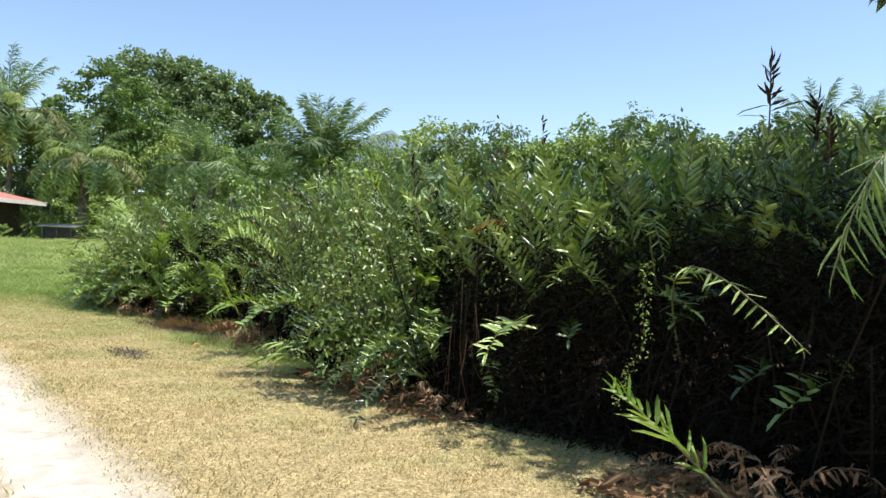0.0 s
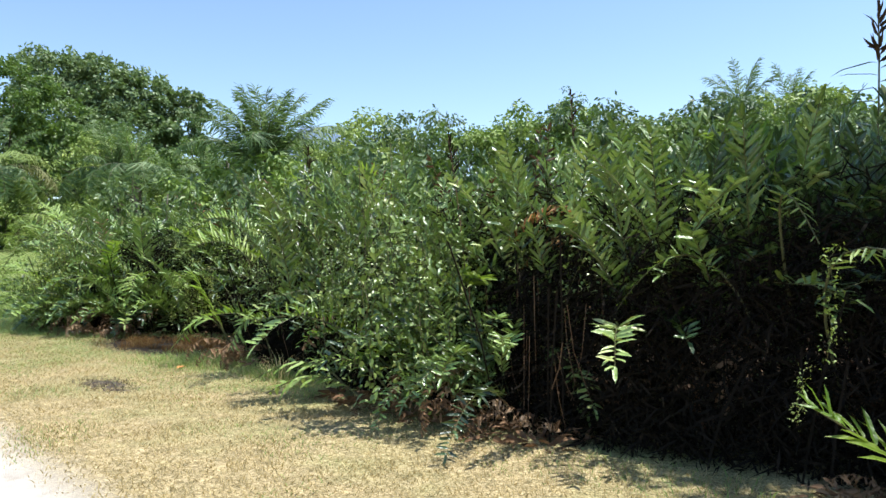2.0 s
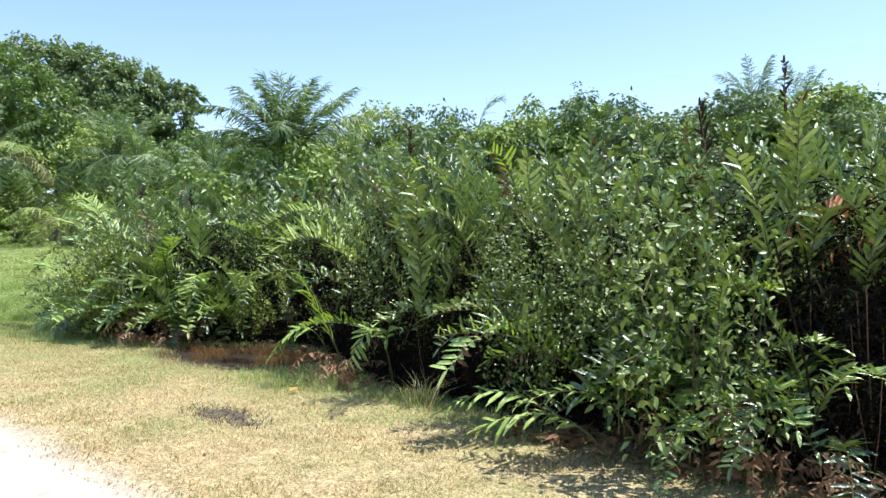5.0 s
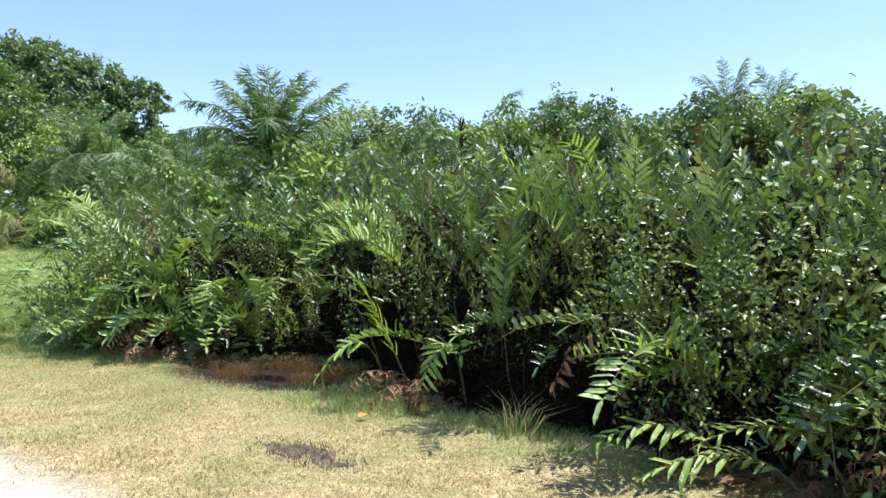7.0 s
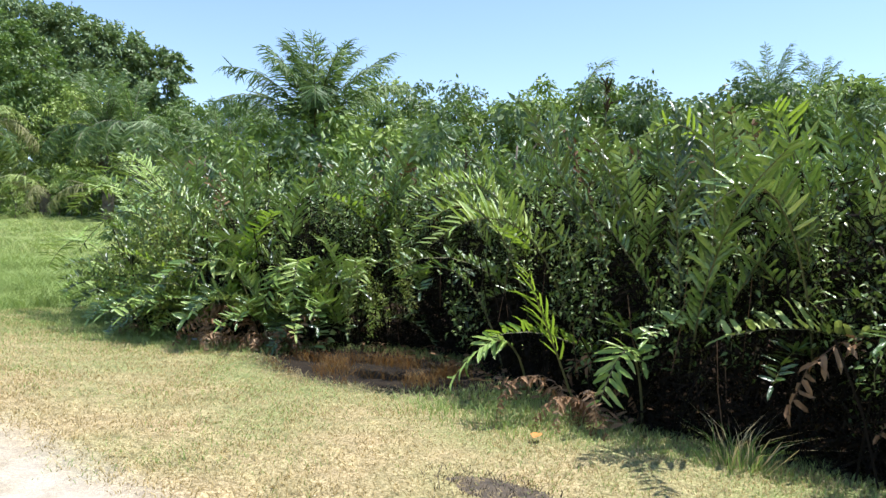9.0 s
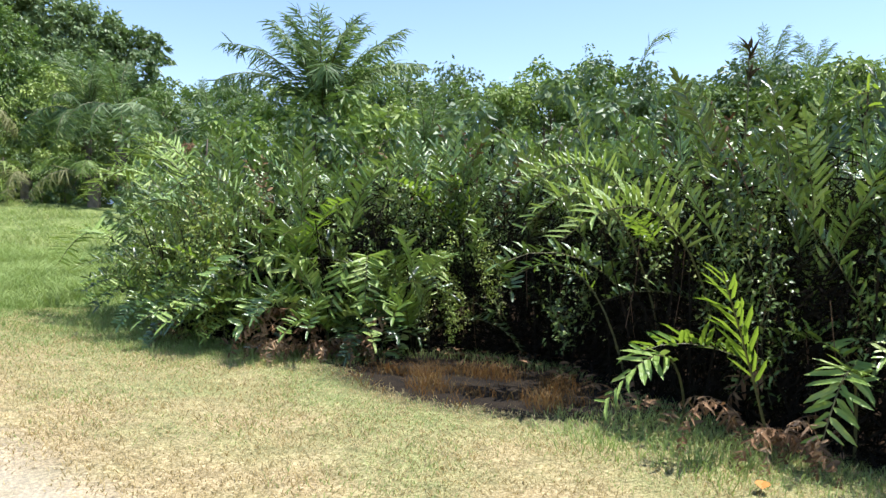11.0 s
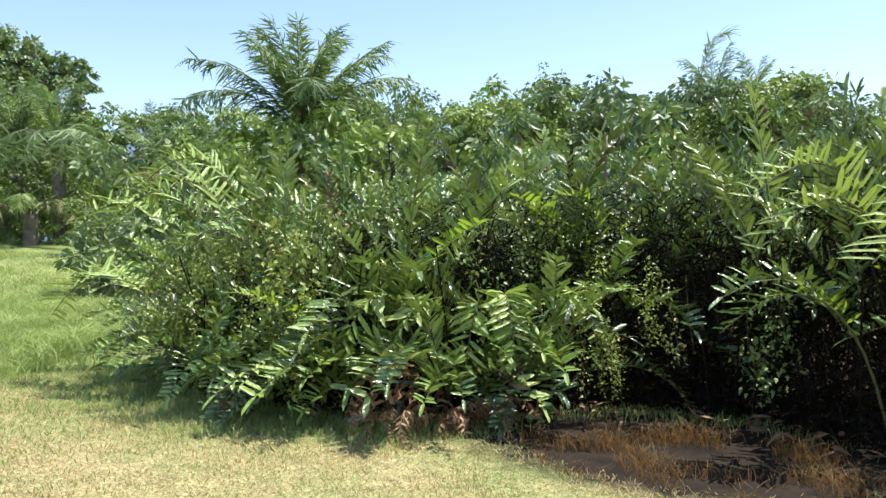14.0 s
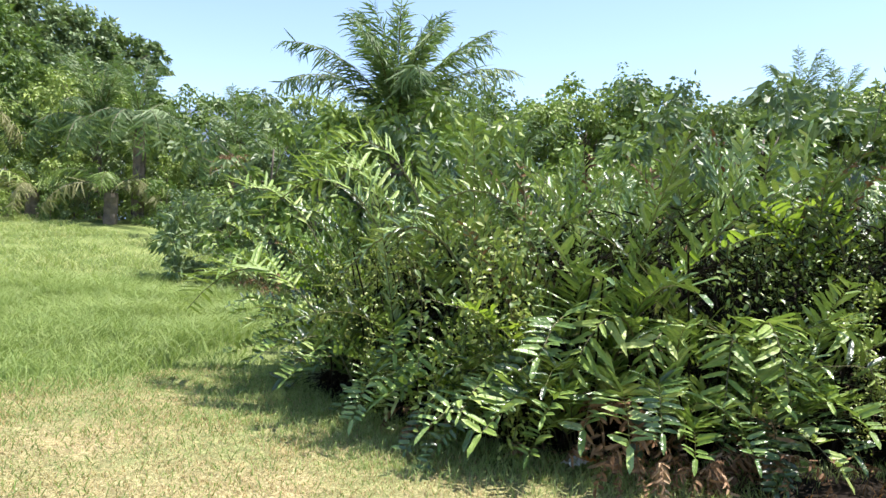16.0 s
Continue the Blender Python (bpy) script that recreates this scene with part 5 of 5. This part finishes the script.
for x, y, k in ((-12.4, 38.6, 0.55), (-11.0, 38.4, 0.6), (-9.6, 38.8, 0.65), (-13.4, 40.5, 0.6)):
    tree(SHRUB[int(-x * 10) % 3], x, y, k, x * 40, "leafy green shrub growing behind the ferns", "shrub", "shrubs behind the ferns", "shrub", sink=0.3)
for x, y, k in ((-29.6, 45.2, 0.3), (-31.0, 45.5, 0.34), (-28.2, 45.4, 0.26), (-27.6, 49.2, 0.5)):
    tree(SHRUB[0], x, y, k, x * 40, "low green garden bush by the house", "shrub", "garden bushes", "shrub", sink=0.1)
for x, y, k in ((-35.5, 57, 1.5), (-32.8, 57.5, 1.35), (-30.2, 56.5, 1.1), (-38, 57, 1.5), (-27.6, 56, 1.0), (-21.5, 47.0, 0.5), (-19.2, 46.6, 0.42), (-17.8, 46.8, 0.5), (-15.2, 46.2, 0.4), (-14.0, 46.0, 0.48), (-12.8, 45.2, 0.5), (-18.6, 48.2, 0.7), (-14.4, 47.6, 0.65), (-23.0, 48.2, 0.5), (-22.0, 50.0, 0.8)):
    tree(SHRUB[int(-x * 10) % 3], x, y, k, x * 40, "dense green bush along the edge of the field", "shrub", "bushes along the field", "shrub", sink=0.3)
for x, y, k in ((27.5, 58, 1.05), (30.5, 58, 1.3), (34.5, 60, 1.4), (39, 60, 1.3)):
    tree(WOOD[int(x) % 3], x, y, k, x * 53, "green woodland tree in the belt behind the thicket", group="woodland belt")
for i in range(46):
    q = i / 45
    x, y = -44 + 38 * q + wrng.uniform(-1, 1), 54 - 9 * q * q + wrng.uniform(-1.0, 2.5)
    y += 5.0 if -30 < x < -20 else 0.0
    tree(SHRUB[i % 3], x, y, wrng.uniform(0.6, 1.05), wrng.uniform(0, 360), "dense green bush along the edge of the field", "shrub", "bushes along the field", "shrub", sink=0.4)


for i in range(26):
    q = i / 25
    x, y = -46 + 40 * q, 58 - 8 * q * q + wrng.uniform(-1.0, 1.5)
    tree(SHRUB[i % 3], x, y, wrng.uniform(0.8, 1.1), wrng.uniform(0, 360), "dense green bush along the edge of the field", "shrub", "bushes along the field", "shrub", sink=1.0)


AIRY = tree_meshes(14.6, 1.7, 20, 380, 0.26, TREE_LIGHT, 0.6, trunk=0.12, ragged=0.6)
tree(AIRY, 16.0, 59.4, 0.98, 30, "slender tree with a thin airy crown above the woodland", group="airy trees")

# ---- palms ----
def palm_frond(name, length, e0, e1, pairs, leaf, mat, hang=0.5, power=1.5, width=0.052):
    return frond_mesh(name, length, e0, e1, pairs, leaf, width, (mat, STALK), start=0.14, droop=hang + 0.3, forward=46, lift=0, jitter=0.2, radius=0.035, power=power, keep=0.94, tilt=0.5)


PALM_UP = [palm_frond("palm_frond", 4.0, 86, 52, 60, 0.72, PALM, 0.35), palm_frond("palm_frond", 4.2, 76, 18, 63, 0.72, PALM, 0.45), palm_frond("palm_frond", 4.0, 60, -35, 60, 0.7, PALM, 0.6)]
PALM_ARCH = [palm_frond("arching_palm_frond", 4.6, 52, -62, 40, 0.8, PALM_DRY, 0.9, 0.9, 0.075), palm_frond("arching_palm_frond", 4.2, 66, -48, 38, 0.75, PALM_LIGHT, 0.9, 1.0, 0.075)]
PALM_DROOP = [palm_frond("hanging_palm_frond", 4.8, 58, -84, 42, 0.85, PALM, 0.9, 0.8, 0.11), palm_frond("hanging_palm_frond", 4.4, 40, -86, 40, 0.8, PALM_LIGHT, 0.9, 0.75, 0.11)]
# the young oil palm's own fronds: heading, length, first and last elevation, hang of the leaflets
OIL = ((172, 4.6, 62, -6, 0.6), (150, 4.1, 80, 44, 0.35), (60, 3.7, 88, 74, 0.3), (15, 3.9, 78, 40, 0.4), (352, 4.4, 62, 22, 0.5), (340, 4.3, 54, -14, 0.7), (195, 4.2, 50, -40, 0.8),
       (255, 3.8, 82, 40, 0.4), (290, 4.0, 72, 5, 0.5), (225, 4.0, 70, 10, 0.5), (110, 4.2, 76, 20, 0.4), (310, 3.8, 80, 38, 0.4), (0, 3.7, 84, 52, 0.4), (180, 3.7, 83, 50, 0.4), (320, 4.2, 64, -5, 0.6), (240, 4.2, 62, -10, 0.6), (270, 4.2, 52, -40, 0.7), (30, 4.2, 55, -25, 0.6), (205, 3.8, 84, 55, 0.35))


def palm(x, y, trunk_h, k, ups, droops, label, seed, name="oil_palm", radius=0.28, dry=0.4, arches=0):
    r = random.Random(seed)
    z = float(height(x, y))
    base = thing(name, label, "palm", "palms", pose(x, y, z - 0.1, 0, 0, r.uniform(0, 360)))
    b = Build()
    rings = 2 + int(trunk_h / 0.25)
    c = np.stack([0.02 * trunk_h * np.sin(np.linspace(0, 2, rings)), np.zeros(rings), np.linspace(0, trunk_h, rings)], 1)
    b.tube(c, radius * (1 + 0.12 * (np.arange(rings) % 2)), 9)
    part("trunk", b.mesh("palm_trunk", (BARK,)), base)
    for i in range(ups):
        q = i / max(1, ups - 1)
        me = PALM_UP[0] if q < 0.5 else PALM_UP[1] if q < 0.85 else PALM_UP[2]
        part("frond", me, base, "", pose(0, 0, trunk_h - 0.25 * q, r.uniform(-6, 6), r.uniform(-6, 10), i * 137.5 + r.uniform(-12, 12)) @ Matrix.Diagonal((k, k, k * r.uniform(0.9, 1.08), 1)))
    for i in range(arches):
        part("frond", PALM_ARCH[i % 2], base, "pale yellowing arched frond", pose(0, 0, trunk_h - 0.1, r.uniform(-5, 5), r.uniform(-8, 8), i * 137.5 + r.uniform(-12, 12)) @ Matrix.Diagonal((k, k, k, 1)))
    for i in range(droops):
        part("hanging_frond", PALM_DROOP[1] if r.random() < dry else PALM_DROOP[0], base, "", pose(0, 0, trunk_h - 0.35, 0, r.uniform(-8, 8), i * 137.5 + r.uniform(-12, 12)) @ Matrix.Diagonal((k, k, k, 1)))
    return base


ox, oy, oh = -5.75, 33.0, 4.95
young_palm = thing("oil_palm", "young oil palm with a spreading feathery crown above the thicket", "palm", "palms", pose(ox, oy, float(height(ox, oy)) - 0.1))
ob_ = Build()
ob_.tube([(0, 0, 0), (0.04, 0, oh * 0.5), (0, 0, oh)], (0.34, 0.3, 0.36), 9)
part("trunk", ob_.mesh("palm_trunk", (BARK,)), young_palm)
for az, length, e0, e1, hang in OIL:
    part("frond", palm_frond("palm_frond", length, min(e0 + 4, 89), e1 + 4, 76, 0.74, PALM, hang, 1.3, 0.055), young_palm, "", pose(0, 0, oh - 0.1, 0, 0, az))
palm(-34.0, 55, 9.4, 1.35, 11, 26, "tall coconut palm with long drooping fronds", 2, "coconut_palm", 0.18, dry=0.5, arches=10)
palm(-25.4, 49.8, 5.4, 1.0, 5, 26, "drooping palm hung with old fronds beside the shed", 3, "oil_palm", 0.3, dry=0.6, arches=12)
palm(-15.6, 47.0, 5.0, 0.8, 6, 17, "oil palm with a skirt of hanging fronds beside the field", 4, dry=0.1)
palm(-16.4, 45.2, 1.4, 0.8, 0, 0, "low palm with pale yellowing fronds arching to the field", 14, arches=9)
palm(-20.4, 48.0, 1.3, 0.8, 0, 0, "low palm with pale yellowing fronds arching to the field", 15, arches=8)
palm(-11.2, 47.0, 4.2, 0.8, 7, 14, "oil palm with a skirt of hanging fronds beside the field", 16, dry=0.3)
palm(-18.5, 52.0, 5.0, 1.0, 12, 12, "oil palm with upright feathery fronds below the big tree", 17, dry=0.2)
palm(31.0, 59.6, 12.4, 1.35, 9, 7, "tall palm with few arching fronds standing out of the woodland", 5, "coconut_palm", 0.18)
palm(36.5, 61.5, 13.0, 1.3, 8, 6, "tall palm with few arching fronds standing out of the woodland", 6, "coconut_palm", 0.18)
palm(-1.6, 35.0, 3.2, 0.85, 12, 4, "low bushy palm behind the thicket", 8)
palm(-9.2, 34.5, 2.4, 0.75, 10, 5, "low bushy palm behind the thicket", 18, dry=0.1)

# ---- house and shed across the field ----
hx, hy = -33.9, 48.0
hz = float(height(-29, 48))
house = thing("house", "low house with red roof, white fascia and dark open porch", "house", m=pose(hx, hy, hz, 0, 0, -12) @ Matrix.Diagonal((1, 1, 1.2, 1)))
# wall coloured dark to stand for the porch's shaded interior
b = Build(); b.box((-6, 0.0, 0), (1.4, 5, 2.3)); part("wall", b.mesh("porch_dark_wall", (DARK_WALL,)), house)
b = Build()
b.add([(-7, -1.8, 2.35), (3.1, -1.8, 2.35), (3.1, 5.6, 2.35), (-7, 5.6, 2.35), (-7, 1.9, 3.15), (-0.4, 1.9, 3.15)], [(0, 1, 5, 4), (1, 2, 5), (2, 3, 4, 5), (3, 0, 4), (3, 2, 1, 0)])
part("roof", b.mesh("house_roof", (ROOF_RED,)), house, "faded red sheet roof")
b = Build(); b.box((-7.05, -1.86, 2.12), (3.16, -1.803, 2.36)); b.box((3.103, -1.8, 2.12), (3.16, 5.6, 2.36)); part("fascia", b.mesh("house_fascia", (WHITE_PAINT,)), house, "white fascia board")
for px in (-6.4, -3.2, 0.0, 2.7):
    b = Build(); b.box((px - 0.06, -1.6, 0), (px + 0.06, -1.48, 2.35)); part("post", b.mesh("house_post", (WHITE_PAINT,)), house, "white porch post")
sx, sy = -25.8, 47.5
shed = thing("shed", "small dark wooden shed with a low sheet-metal roof", "shed", m=pose(sx, sy, float(height(sx, sy)), 0, 0, 8) @ Matrix.Diagonal((0.8, 1.0, 1.0, 1)))
b = Build(); b.box((-1.3, -0.05, 0.0), (1.3, 1.6, 0.96)); part("wall", b.mesh("shed_wall", (DARK_WALL,)), shed)
b = Build(); b.add([(-1.5, -0.3, 0.98), (1.5, -0.3, 0.98), (1.5, 1.9, 1.2), (-1.5, 1.9, 1.2), (-1.5, -0.3, 1.04), (1.5, -0.3, 1.04), (1.5, 1.9, 1.26), (-1.5, 1.9, 1.26)],
              [(3, 2, 1, 0), (4, 5, 6, 7), (0, 1, 5, 4), (1, 2, 6, 5), (2, 3, 7, 6), (3, 0, 4, 7)]); part("roof", b.mesh("shed_roof", (ZINC,)), shed, "weathered zinc sheet")
for px in (-1.15, 0.0, 1.1):
    b = Build(); b.box((px - 0.05, -0.2, 0), (px + 0.05, -0.1, 1.0)); part("post", b.mesh("shed_post", (BARK,)), shed, "grey timber post")
